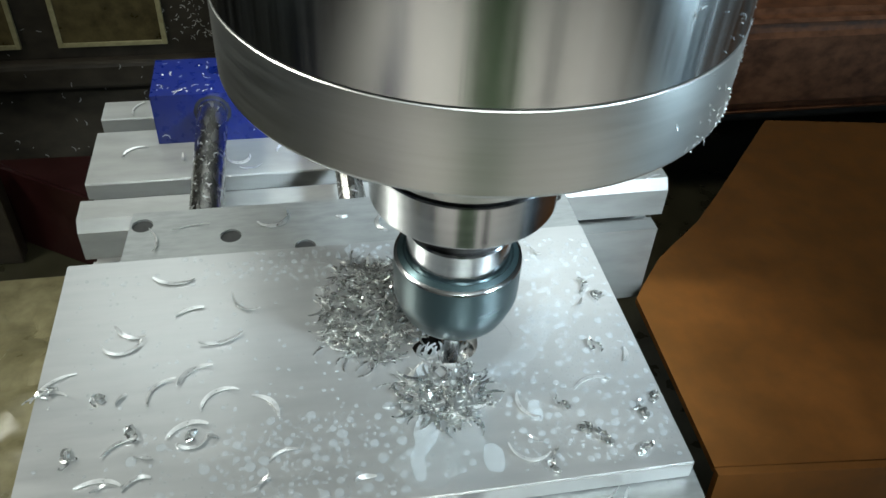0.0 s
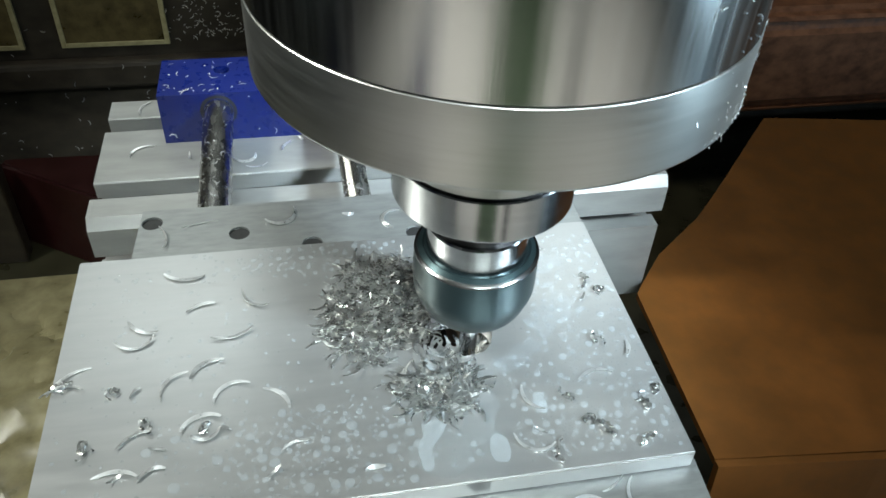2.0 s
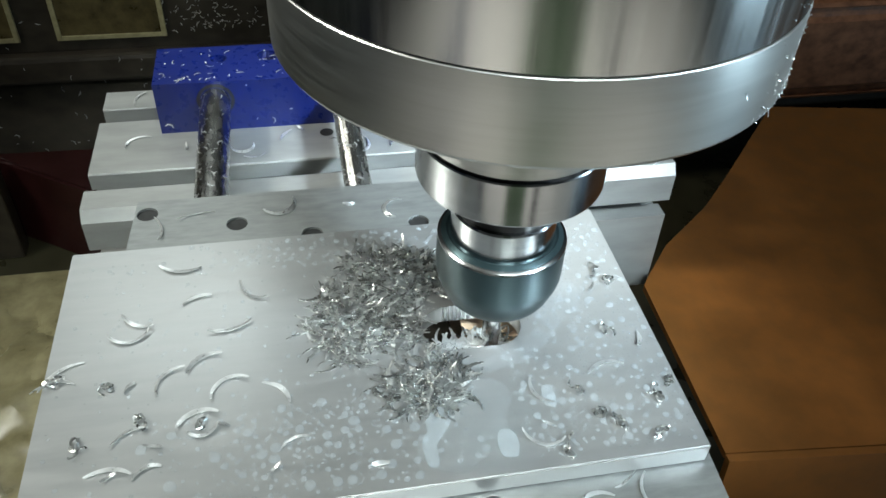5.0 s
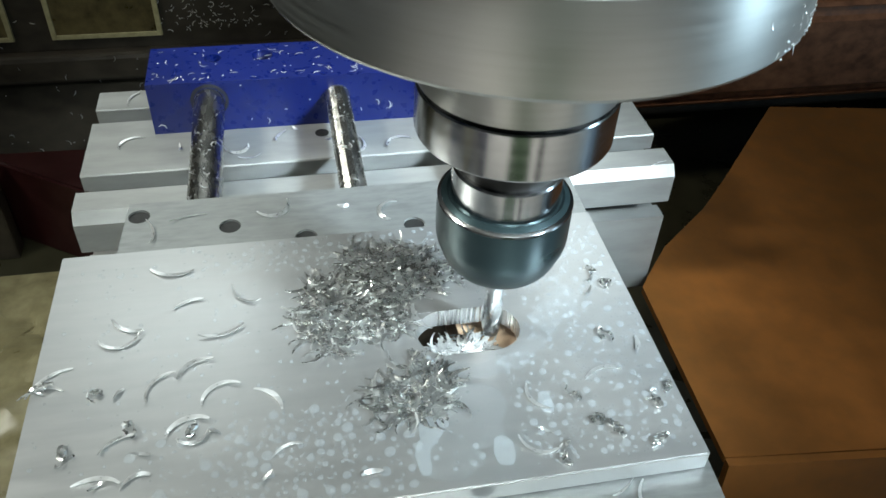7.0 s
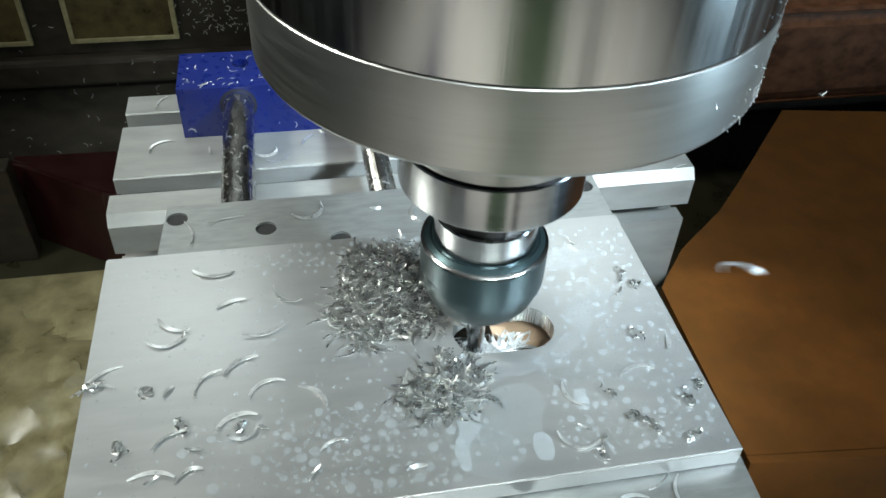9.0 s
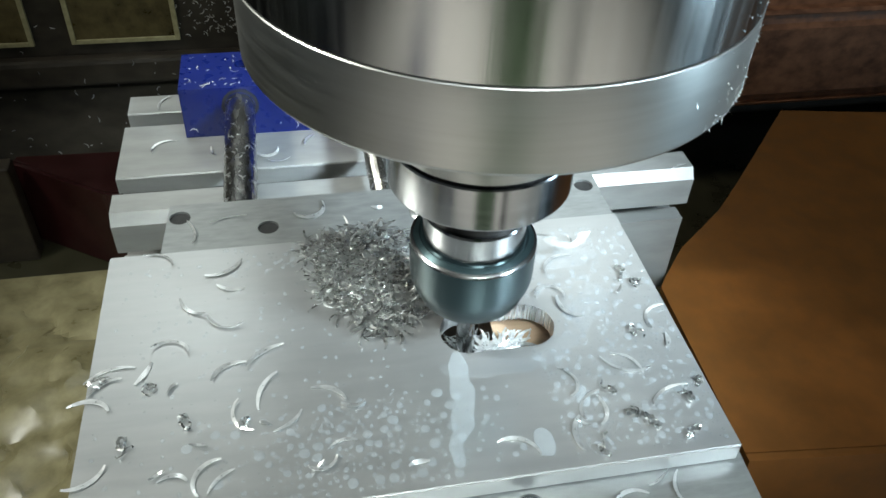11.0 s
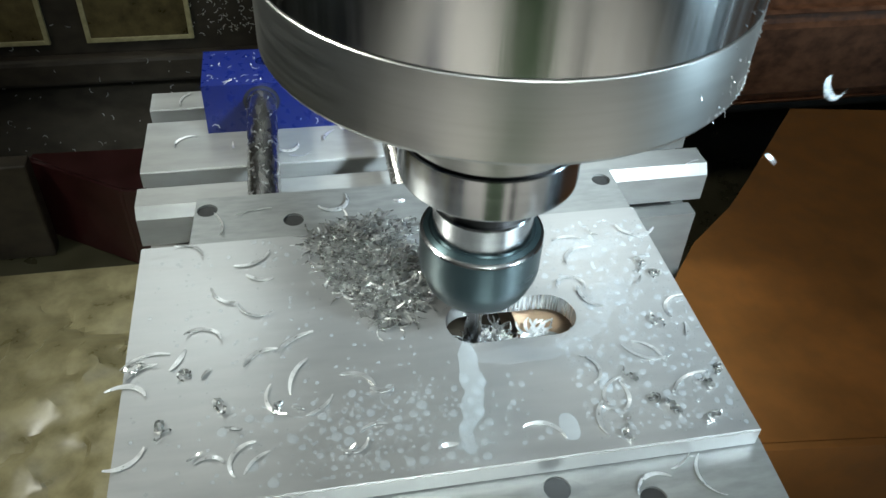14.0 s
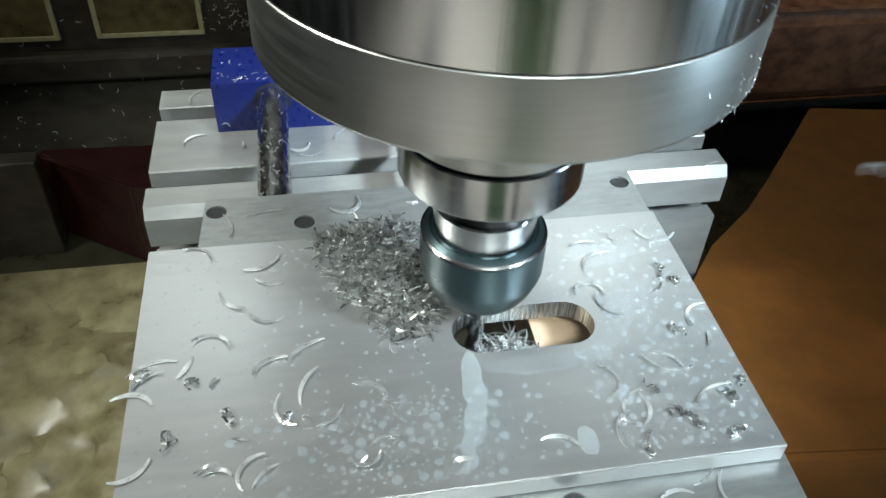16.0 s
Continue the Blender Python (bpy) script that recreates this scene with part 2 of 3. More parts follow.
    bm = prism([(-14.7, 20.9), (-10.2, 17.9), (-7.6, 17.4), (-7.4, 21.2), (-14.6, 21.4)], -14, -9.3)
    bmesh.ops.bevel(bm, geom=bm.edges[:], offset=0.12, segments=2, affect="EDGES")
    part("foot_body", bm, M_RED, red)
    black = thing("black_cover_panel", "black upright cover panel standing on the tray", "panel")
    part("panel_sheet", box(-27, -14.3, 19.2, 20.2, -14, -8.6, 0.1), M_DARK, black)


def build_film():
    """A crumpled clear sheet that lies on the tray."""
    bm = bmesh.new()
    n, m = 110, 140
    grid = []
    for i in range(n + 1):
        row = []
        for j in range(m + 1):
            x, y = -34 + 30 * i / n, -24 + 42 * j / m
            edge = min(i, n - i, j, m - j) / 14
            h = 1.2 * noise.noise(Vector((x * 0.16, y * 0.16, 3))) + 0.85 * abs(noise.noise(Vector((x * 0.42, y * 0.30, 9)))) + 0.16 * abs(noise.noise(Vector((x * 1.1 + 0.5 * y, y * 0.8 - 0.3 * x, 5)))) + 0.35
            row.append(bm.verts.new((x + 0.6 * noise.noise(Vector((x, y, 1))), y, -14 + 0.02 + max(0, h) * min(1, edge))))
        grid.append(row)
    for i in range(n):
        for j in range(m):
            bm.faces.new((grid[i][j], grid[i + 1][j], grid[i + 1][j + 1], grid[i][j + 1]))
    solo("plastic_sheet", bm, M_FILM, "crumpled oily plastic sheet lying on the tray", "sheet", smooth=True)


def build_card():
    """A folded sheet of cardboard used as a splash guard."""
    guard = thing("cardboard_guard", "folded brown cardboard splash guard beside the table", "cardboard")
    # two nearly level panels either side of a soft crease; the left edge is torn off slantwise towards the back
    panels = [
        [(9.15, -2.9, -4.0), (13.7, -3.3, -4.05), (14.6, 8.5, -4.12), (13.0, 6.85, -4.1), (10.8, 5.05, -4.05), (9.7, 3.75, -4.0), (9.35, 3.3, -4.0)],
        [(13.7, -3.3, -4.05), (42.0, -4.2, -5.2), (42.0, 11.6, -5.2), (24.4, 12.7, -4.5), (18.9, 13.2, -4.3), (14.6, 8.5, -4.12)],
    ]
    for outline in panels:
        bm = bmesh.new()
        top = [bm.verts.new(p) for p in outline]
        low = [bm.verts.new((p[0], p[1], p[2] - 0.22)) for p in outline]
        bm.faces.new(top)
        bm.faces.new(low[::-1])
        for i in range(len(top)):
            bm.faces.new((top[i], top[(i + 1) % len(top)], low[(i + 1) % len(top)], low[i]))
        bmesh.ops.triangulate(bm, faces=[f for f in bm.faces if len(f.verts) > 4])
        part("panel", bm, M_CARD, guard)
    bm = bmesh.new()
    rim = [(9.15, -2.93, -4.02), (13.7, -3.33, -4.07), (42.0, -4.23, -5.22), (42.0, -5.6, -13.9), (13.7, -4.4, -13.9), (9.15, -4.0, -13.9)]
    front, rear = [[bm.verts.new((x, y + d, z)) for x, y, z in rim] for d in (-0.22, 0.0)]
    for k in ((0, 1, 4, 5), (1, 2, 3, 4)):
        bm.faces.new([front[i] for i in k])
        bm.faces.new([rear[i] for i in k[::-1]])
    for i in range(6):
        j = (i + 1) % 6
        bm.faces.new((front[i], front[j], rear[j], rear[i]))
    part("front_flap", bm, M_CARD, guard, "front flap folded down")


def build_table():
    """The slotted aluminium table: an extrusion along x."""
    table = thing("slotted_table", "grey anodised aluminium table with T-slots", "machine table")
    yf, top, low, back = 3.92, 0.0, -4.6, 9.96
    out = [(yf + 0.0, low), (yf, -1.74)]
    out += [(yf + 0.55, -1.74), (yf + 0.55, -1.95), (yf + 0.95, -1.95), (yf + 0.95, -0.97), (yf + 0.55, -0.97), (yf + 0.55, -1.18), (yf, -1.18)]
    out += [(yf, -0.30), (yf + 0.22, top)]
    for c in (5.3, 8.6):
        out += [(c - 0.35 - 0.03, top), (c - 0.35, top - 0.04), (c - 0.35, -0.5), (c - 0.75, -0.5), (c - 0.75, -0.95), (c + 0.75, -0.95), (c + 0.75, -0.5), (c + 0.35, -0.5), (c + 0.35, -0.04), (c + 0.38, top)]
    out += [(back, top), (back, low)]
    bm = prism(out, -6.42, 9.77, axis="x")
    part("table_profile", bm, M_TABLE, table)
    for x, y in ((0.05, 6.95),):
        part("hole_shade_disc", lathe([(0.01, 0.003), (0.2, 0.003), (0.2, 0.006), (0.01, 0.006)], 18), M_BLACK, table).location = (x * S, y * S, 0)
    ped = thing("table_saddle", "dark cast saddle that carries the table", "machine part")
    part("saddle_block", box(-5.2, 8.4, 4.4, 9.6, -14, -4.6, 0.2), M_DARK, ped)


def build_vise():
    vise = thing("machine_vise", "blue low-profile machine vise with steel jaws on the table", "vise")
    # blue end block with rounded edges and a slanted end
    out = [(-4.62, 7.45), (2.95, 7.45), (2.95, 8.1), (1.2, 9.55), (-4.62, 9.55)]
    bm = prism(out, 0.0, 1.57, [circle(-2.85, 8.8, 0.24, 16), circle(-1.45, 8.85, 0.3, 18)])
    edges = [e for e in bm.edges if e.calc_length() > 0.6 and all(len(v.link_edges) < 12 for v in e.verts) and e.is_manifold and abs(e.calc_face_angle(0)) > 0.3]
    bmesh.ops.bevel(bm, geom=edges, offset=0.07, segments=3, affect="EDGES")
    part("end_block", bm, M_BLUE, vise, "blue enamelled end block")
    for x, y, r in ((-2.85, 8.8, 0.235), (-1.45, 8.85, 0.295)):
        s = part("socket_screw", lathe([(r, 0.9), (r, 1.32), (r * 0.9, 1.36), (r * 0.5, 1.36), (r * 0.45, 1.1), (0.01, 1.1)], 18), M_ROD, vise, "dark socket screw", True)
        s.location = (x * S, y * S, 0)
    # guide rods and the threaded spindle, along y
    for x in (-2.98, 4.2):
        rod = part("guide_rod", lathe([(0.36, -7.6), (0.42, -7.55), (0.42, -0.2), (0.40, 0)], 28), M_ROD, vise, "oily ground steel guide rod", True)
        rod.matrix_basis = pose(x * S, 7.46 * S, 0.98 * S, -90, 0, 0) @ pose(0, 0, 0, 0, 0, 30)
        seat = part("rod_seat", lathe([(0.43, 0), (0.52, 0), (0.52, 0.02), (0.43, 0.02)], 28, True), M_BLACK, vise, "black ring round the rod")
        seat.matrix_basis = pose(x * S, 7.444 * S, 0.98 * S, -90, 0, 0)
    prof = []
    for i in range(100):
        z = -6.2 + 6.2 * i / 99
        prof.append((0.345 if i % 2 else 0.315, z))
    scr = part("lead_screw", lathe(prof, 24), M_ROD, vise, "threaded steel screw")
    scr.matrix_basis = pose(0.58 * S, 7.46 * S, 0.93 * S, -90, 0, 0)
    # rear jaw bar with its holes, front jaw bar, and the carrier below
    holes = [(-4.255, 1.65), (-2.30, 1.06), (-0.68, 0.49), (1.70, 0.59), (3.5, 1.06), (5.34, 1.64)]
    bm = prism([(-4.63, 0.0), (5.69, 0.0), (5.69, 2.1), (-4.5, 2.13)], 0.25, 1.605, [circle(x, y, 0.235, 20) for x, y in holes])
    part("rear_jaw", bm, M_JAW, vise, "ground steel jaw bar with tapped holes")
    for x, y in holes:
        part("bore", lathe([(0.233, 1.55), (0.231, 0.40), (0.01, 0.40)][::-1] + [(0.2345, 1.55)], 20), M_BLACK, vise, "bore lined black for the shade inside it").location = (x * S, y * S, 0)
    fh = [(1.72, -6.72), (3.28, -7.16), (5.0, -7.7), (-0.2, -7.2)]
    bm = prism([(-4.6, -8.4), (5.52, -8.4), (5.64, -6.0), (-4.5, -6.0)], 0.25, 1.60, [circle(x, y, 0.235, 20) for x, y in fh])
    part("front_jaw", bm, M_JAW, vise, "ground steel jaw bar with tapped holes")
    for x, y in fh:
        part("bore", lathe([(0.233, 1.55), (0.231, 0.40), (0.01, 0.40)][::-1] + [(0.2345, 1.55)], 20), M_BLACK, vise, "bore lined black for the shade inside it").location = (x * S, y * S, 0)
    part("carrier", box(-4.4, 5.4, -8.3, 3.8, -2.2, 0.25, 0.1), M_DARK, vise, "dark cast carrier under the jaws")
    part("carrier_foot", box(-3.4, 4.4, -6.5, 3.6, -14, -2.2, 0.1), M_DARK, vise)
    scr = part("cap_screw", lathe([(0.01, -0.2), (0.14, -0.2), (0.16, -0.12), (0.16, 0.2), (0.01, 0.2)], 16), M_COLLAR, vise, "small bright cap screw", True)
    scr.matrix_basis = pose(5.75 * S, 0.3 * S, 0.9 * S, 0, 90, 0)


SLOT_L, SLOT_R, SLOT_Y, SLOT_W = 0.31, 3.10, -3.12, 0.55
PLATE_TOP, PLATE_LOW = 2.02, 1.61


def slot_outline():
    pts = []
    for i in range(120):
        u = i / 119
        pts.append((SLOT_L + SLOT_W + u * (SLOT_R - SLOT_L - 2 * SLOT_W), SLOT_Y - SLOT_W - 0.010 * abs(math.sin(u * 60))))
    for i in range(1, 24):
        a = -math.pi / 2 + math.pi * i / 24
        pts.append((SLOT_R - SLOT_W + SLOT_W * math.cos(a), SLOT_Y + SLOT_W * math.sin(a)))
    for i in range(120):
        u = 1 - i / 119
        pts.append((SLOT_L + SLOT_W + u * (SLOT_R - SLOT_L - 2 * SLOT_W), SLOT_Y + SLOT_W + 0.012 * abs(math.sin(u * 60))))
    for i in range(1, 24):
        a = math.pi / 2 + math.pi * i / 24
        pts.append((SLOT_L + SLOT_W + SLOT_W * math.cos(a), SLOT_Y + SLOT_W * math.sin(a)))
    return pts


def build_plate():
    plate = thing("work_plate", "wet aluminium work plate with a milled slot", "metal plate")
    outer = [(-5.5, -6.41), (5.5, -6.41), (5.5, 0.0), (-5.5, 0.0)]
    bm = prism(outer, PLATE_LOW, PLATE_TOP, [slot_outline()])
    rim = [e for e in bm.edges if len(e.link_faces) == 2 and e.calc_length() > 0.3 and all(abs(abs(v.co.x) - 5.5) < 0.01 for v in e.verts) | all(abs(v.co.y + 3.205) > 3.2 for v in e.verts)]
    bmesh.ops.recalc_face_normals(bm, faces=bm.faces[:])
    bmesh.ops.bevel(bm, geom=[e for e in rim if e.calc_face_angle(0) > 1.0], offset=0.028, segments=2, affect="EDGES")
    bm.normal_update()
    for f in bm.faces:
        c = f.calc_center_median()
        f.material_index = 1 if abs(f.normal.z) < 0.5 and abs(c.x) < 5.4 and -6.3 < c.y < -0.1 else 0
    ob = part("plate_body", bm, M_PLATE, plate)
    ob.data.materials.append(M_CUT)
    # the metal that the cutter has not yet taken away, at both ends of the slot
    made = []
    for side in (1, -1):
        arc = [-math.pi / 2 + math.pi * i / 16 for i in range(17)]
        pts = [(SLOT_W * (1 - math.cos(a)), 1.02 * SLOT_W * math.sin(a)) for a in arc] + [(-1.2, 1.02 * SLOT_W), (-1.2, -1.02 * SLOT_W)]
        if side < 0:
            pts = [(-x, y) for x, y in pts]
        web = part("uncut_web", prism(pts, PLATE_LOW + 0.02, PLATE_TOP - 0.008), M_PLATE, plate, "aluminium still to be cut")
        made.append(web)
    board = thing("spoil_board", "pale plywood spoil board under the plate", "board")
    part("board", box(2.10, 4.6, -5.2, -0.9, 0.25, 1.22, 0.02), M_WOOD, board)
    return made


# ---------------------------------------------------------------- the spindle
def build_spindle():
    sp = thing("milling_spindle", "brushed stainless milling spindle with a collet chuck", "spindle")
    # heights are above the nut's upper rim
    part("housing", lathe([(0.5, 4.80), (3.475, 4.80), (3.485, 4.81), (3.485, 15.0), (3.4, 15.2), (0.5, 15.2)], 128), M_HOUSING, sp, "brushed stainless housing", True)
    part("flange", lathe([(1.0, 3.66), (3.40, 3.66), (3.47, 3.68), (3.50, 3.73), (3.50, 4.758), (3.498, 4.769), (3.484, 4.782), (3.46, 4.782), (1.0, 4.782)], 128), M_FLANGE, sp, "turned stainless end flange", True)
    part("flange_seal", lathe([(3.0, 4.775), (3.445, 4.775), (3.445, 4.803), (3.0, 4.805)], 96), M_BLACK, sp, "black ring in the gap above the collar line above the flange")
    part("neck", lathe([(0.8, 2.06), (1.48, 2.06), (1.50, 2.08), (1.50, 3.66), (0.8, 3.66)], 72), M_FLANGE, sp, "turned bearing neck", True)
    part("collar_gap", lathe([(0.7, 2.0), (1.44, 2.0), (1.44, 2.06), (0.7, 2.06)], 64), M_BLACK, sp, "black ring in the gap above the collar")
    part("clamp_block", box(-3.4, 3.4, 2.6, 9, 9.5, 14.5, 0.3), M_DARK, sp, "unseen dark clamp block of the spindle mount")
    part("carriage", box(-4.6, 4.6, 4.2, 15, 5.0, 9.5, 0.3), M_DARK, sp, "unseen dark carriage behind the spindle, sized to shade the cardboard")
    rot = new("chuck")
    rot.empty_display_size = 0.01
    rot.parent = sp
    part("collar", lathe([(0.6, 1.22), (1.47, 1.22), (1.495, 1.235), (1.505, 1.26), (1.505, 1.97), (1.49, 2.0), (0.6, 2.0)], 96), M_COLLAR, rot, "polished steel collar", True)
    part("nose", lathe([(0.5, -0.30), (0.86, -0.30), (0.89, -0.25), (0.89, 0.50), (0.87, 0.54), (0.5, 0.54)], 72), M_COLLAR, rot, "polished spindle nose", True)
    part("nose_shade_groove", lathe([(0.4, 0.54), (0.80, 0.54), (0.80, 1.22), (0.4, 1.22)], 64), M_BLACK, rot, "groove above the nose, black for the shade under the collar", True)
    part("collet_nut", lathe([(0.25, -1.52), (0.60, -1.52), (0.70, -1.505), (0.79, -1.47), (0.87, -1.41), (0.94, -1.32), (0.995, -1.20), (1.035, -1.08), (1.062, -0.97), (1.078, -0.96), (1.10, -0.86), (1.105, -0.74), (1.105, -0.13), (1.095, -0.105), (1.06, -0.075), (0.955, -0.01), (0.915, -0.035), (0.25, -0.045)], 96), M_NUT, rot, "blackened steel collet nut", True)
    part("nut_rim", lathe([(1.107, -0.128), (1.098, -0.098), (1.066, -0.070), (1.045, -0.060), (1.04, -0.09), (1.09, -0.14)], 96, True), M_COLLAR, rot, "bare bevelled rim", True)
    part("collet", lathe([(0.18, -1.60), (0.52, -1.60), (0.56, -1.5), (0.18, -1.5)], 48), M_COLLAR, rot, "steel collet face", True)
    # end mill: plain shank, then two shallow flutes
    bm = bmesh.new()
    n, k = 24, 40
    rings = []
    for j in range(k + 1):
        z = -1.55 - 1.75 * j / k
        ring = []
        for i in range(n):
            a = 2 * math.pi * i / n
            r = 0.175
            if z < -2.25:
                r -= 0.055 * max(0.0, math.sin(2 * (a - z * 3.2))) ** 2
            ring.append(bm.verts.new((r * math.cos(a), r * math.sin(a), z)))
        rings.append(ring)
    for a, b in zip(rings, rings[1:]):
        for i in range(n):
            bm.faces.new((a[i], a[(i + 1) % n], b[(i + 1) % n], b[i]))
    bm.faces.new(rings[0])
    bm.faces.new(rings[-1])
    part("end_mill", bm, M_TOOL, rot, "fluted carbide end mill", True)
    return sp, rot


# ---------------------------------------------------------------- swarf
def curl(rng, length, width, radius, twist, thick=0.012, seg=9):
    """A crescent of swarf: a bent, tapering ribbon with thickness, its ends lifted."""
    verts, faces = [], []
    lift = rng.uniform(0.0, 0.09)
    for i in range(seg + 1):
        u = i / seg
        a = (u - 0.5) * length / radius
        w = width * (0.18 + 0.82 * math.sin(math.pi * min(1, max(0, 0.06 + 0.9 * u))) ** 0.8)
        cx, cy = radius * math.sin(a), radius * (1 - math.cos(a))
        z = 0.012 + lift * (2 * u - 1) ** 2 + 0.012 * math.sin(5 * u + twist)
        tilt = twist * 0.5 + 1.1 * (u - 0.5) * twist
        nx, ny = -math.sin(a), math.cos(a)
        for s, h in ((-1, 0), (1, 0), (1, thick), (-1, thick)):
            verts.append((cx + s * w / 2 * nx * math.cos(tilt), cy + s * w / 2 * ny * math.cos(tilt), z + abs(w / 2 * math.sin(tilt)) + s * w / 2 * math.sin(tilt) + h))
    for i in range(seg):
        for q in range(4):
            a, b = 4 * i + q, 4 * i + (q + 1) % 4
            faces.append((a, b, b + 4, a + 4))
    faces += [(3, 2, 1, 0), tuple(4 * seg + q for q in range(4))]
    return verts, faces


def raw_mesh(name, verts, faces, material, smooth=True):
    me = bpy.data.meshes.new(name)
    me.from_pydata([(x * S, y * S, z * S) for x, y, z in verts], [], faces)
    me.materials.append(material)
    if smooth:
        for p in me.polygons:
            p.use_smooth = True
        me.set_sharp_from_angle(angle=radians(50))
    return me


def moved(verts, m):
    return [tuple(m @ Vector(v)) for v in verts]


def heap(name, label, rng, centre, rx, ry, height, count, base=PLATE_TOP, small=0.22):
    """A tangle of curls, piled highest in the middle."""
    verts, faces = [], []
    for _ in range(count):
        a, q = rng.uniform(0, 2 * math.pi), math.sqrt(rng.random())
        wob = 0.92 + 0.16 * math.sin(3 * a + rx * 7) + 0.10 * math.sin(5 * a + ry * 3)
        x, y = rx * q * wob * math.cos(a), ry * q * wob * math.sin(a)
        z = height * max(0, 1 - q ** 1.7) * rng.random() ** 0.7
        short = rng.random() < small
        broad = rng.random() < 0.15
        z = max(z, 0.8 * height * (1 - q ** 1.7)) if broad else z
        v, f = curl(rng, rng.uniform(0.2, 0.4) if short else rng.uniform(0.55, 1.1), rng.uniform(0.065, 0.095) if broad else rng.uniform(0.034, 0.062), rng.uniform(0.27, 0.42), rng.uniform(-0.4, 0.4), 0.008, 10)
        m = Matrix.Translation((x, y, z)) @ Euler((rng.gauss(0, 0.10), rng.gauss(0, 0.10), rng.uniform(0, 6.3))).to_matrix().to_4x4()
        v = moved(v, m)
        low = min(p[2] for p in v)
        if low < 0.005:
            v = [(p[0], p[1], p[2] - low + 0.005) for p in v]
        k = len(verts)
        verts += v
        faces += [tuple(i + k for i in q2) for q2 in f]
    ob = new(name, raw_mesh(name, verts, faces, M_SWARF))
    ob.matrix_basis = pose(centre[0] * S, centre[1] * S, base * S + Z0)
    return tagged(ob, label, "metal chips", kind="stuff")


CURLS = []


def build_curls():
    rng = random.Random(5)
    for i in range(32):
        if i % 4 == 3:
            v, f = curl(rng, rng.uniform(0.2, 0.38), rng.uniform(0.05, 0.10), rng.uniform(0.22, 0.5), rng.uniform(-1.1, 1.1), 0.012, 6)
        elif i % 4 == 1:
            v, f = curl(rng, rng.uniform(0.5, 0.9), rng.uniform(0.04, 0.07), rng.uniform(0.5, 1.1), rng.uniform(-1.2, 1.2), 0.010, 10)
        else:
            v, f = curl(rng, rng.uniform(0.65, 1.15), rng.uniform(0.06, 0.105), rng.uniform(0.32, 0.56), rng.uniform(-0.9, 0.9), 0.011, 13)
        if i % 3:
            v = [(-x, -y, z) for x, y, z in v]
        CURLS.append(raw_mesh("metal_chip", v, f, M_CHIP))


def chip(which, x, y, turn, z=PLATE_TOP, tip=0.0, label="bright curled aluminium chip on the plate"):
    ob = new("metal_chip", CURLS[which % len(CURLS)])
    ob.matrix_basis = pose(x * S, y * S, (z + 0.002) * S + Z0, tip, 0, turn)
    return tagged(ob, label, "metal chip", "chips on the plate")


def dome(rng, x, y, r, squash, verts, faces, z=PLATE_TOP, wobble=0.12):
    k, n = len(verts), 14
    ph = rng.uniform(0, 6)
    for q, h in ((1.0, 0.0), (0.93, 0.45), (0.72, 0.8), (0.4, 0.97)):
        for i in range(n):
            a = 2 * math.pi * i / n
            rr = r * q * (1 + wobble * math.sin(2 * a + ph) + 0.5 * wobble * math.sin(3 * a - ph))
            verts.append((x + rr * math.cos(a), y + rr * math.sin(a), z + 0.001 + h * r * squash))
    verts.append((x, y, z + 0.001 + r * squash))
    for j in range(3):
        for i in range(n):
            a, b = k + j * n + i, k + j * n + (i + 1) % n
            faces.append((a, b, b + n, a + n))
    for i in range(n):
        faces.append((k + 3 * n + i, k + 3 * n + (i + 1) % n, k + 4 * n))


def spline(pts, u):
    """The place and direction at u along a smooth line through the points."""
    k = min(int(u), len(pts) - 2)
    f = u - k
    a, b, c, d = pts[max(0, k - 1)], pts[k], pts[k + 1], pts[min(len(pts) - 1, k + 2)]
    place = b + ((c - a) * f + (2 * a - 5 * b + 4 * c - d) * f * f + (3 * b - a - 3 * c + d) * f ** 3) / 2
    way = (c - a) + 2 * (2 * a - 5 * b + 4 * c - d) * f + 3 * (3 * b - a - 3 * c + d) * f * f
    return place, way.normalized()


def puddle(name, label, points, width, rng, thick=0.018, material=M_MILK):
    """A flat film of coolant along a bent line, with an uneven outline."""
    verts, faces = [], []
    n = 40
    rows = []
    pts = [Vector(p) for p in points]
    for i in range(n + 1):
        u = i / n * (len(pts) - 1)
        c, d = spline(pts, u)
        nrm = Vector((-d.y, d.x))
        taper = math.sqrt(max(0.0, 1 - (2 * i / n - 1) ** (2 if len(pts) < 4 else 4)))
        w = width * taper * (0.7 + 0.6 * noise.noise(Vector((c.x * 2.1, c.y * 2.1, 4))) + 0.12 * noise.noise(Vector((c.x * 6, c.y * 6, 4)))) + 0.02
        w2 = width * taper * (0.7 + 0.6 * noise.noise(Vector((c.x * 2.1, c.y * 2.1, 14))) + 0.12 * noise.noise(Vector((c.x * 6, c.y * 6, 14)))) + 0.02
        ring = []
        for s, h in ((-1, 0), (-0.93, 0.8), (-0.5, 1), (0, 1), (0.5, 1), (0.93, 0.8), (1, 0)):
            p = c + nrm * s * (w if s > 0 else w2)
            ring.append(len(verts))
            verts.append((p.x, p.y, PLATE_TOP + 0.0015 + h * thick))
        rows.append(ring)
    for a, b in zip(rows, rows[1:]):
        for i in range(6):
            faces.append((a[i], a[i + 1], b[i + 1], b[i]))
    ob = new(name, raw_mesh(name, verts, faces, material))
    ob.matrix_basis = pose(0, 0, Z0)
    return tagged(ob, label, "puddle")


# ---------------------------------------------------------------- build
build_setting()
build_film()
build_card()
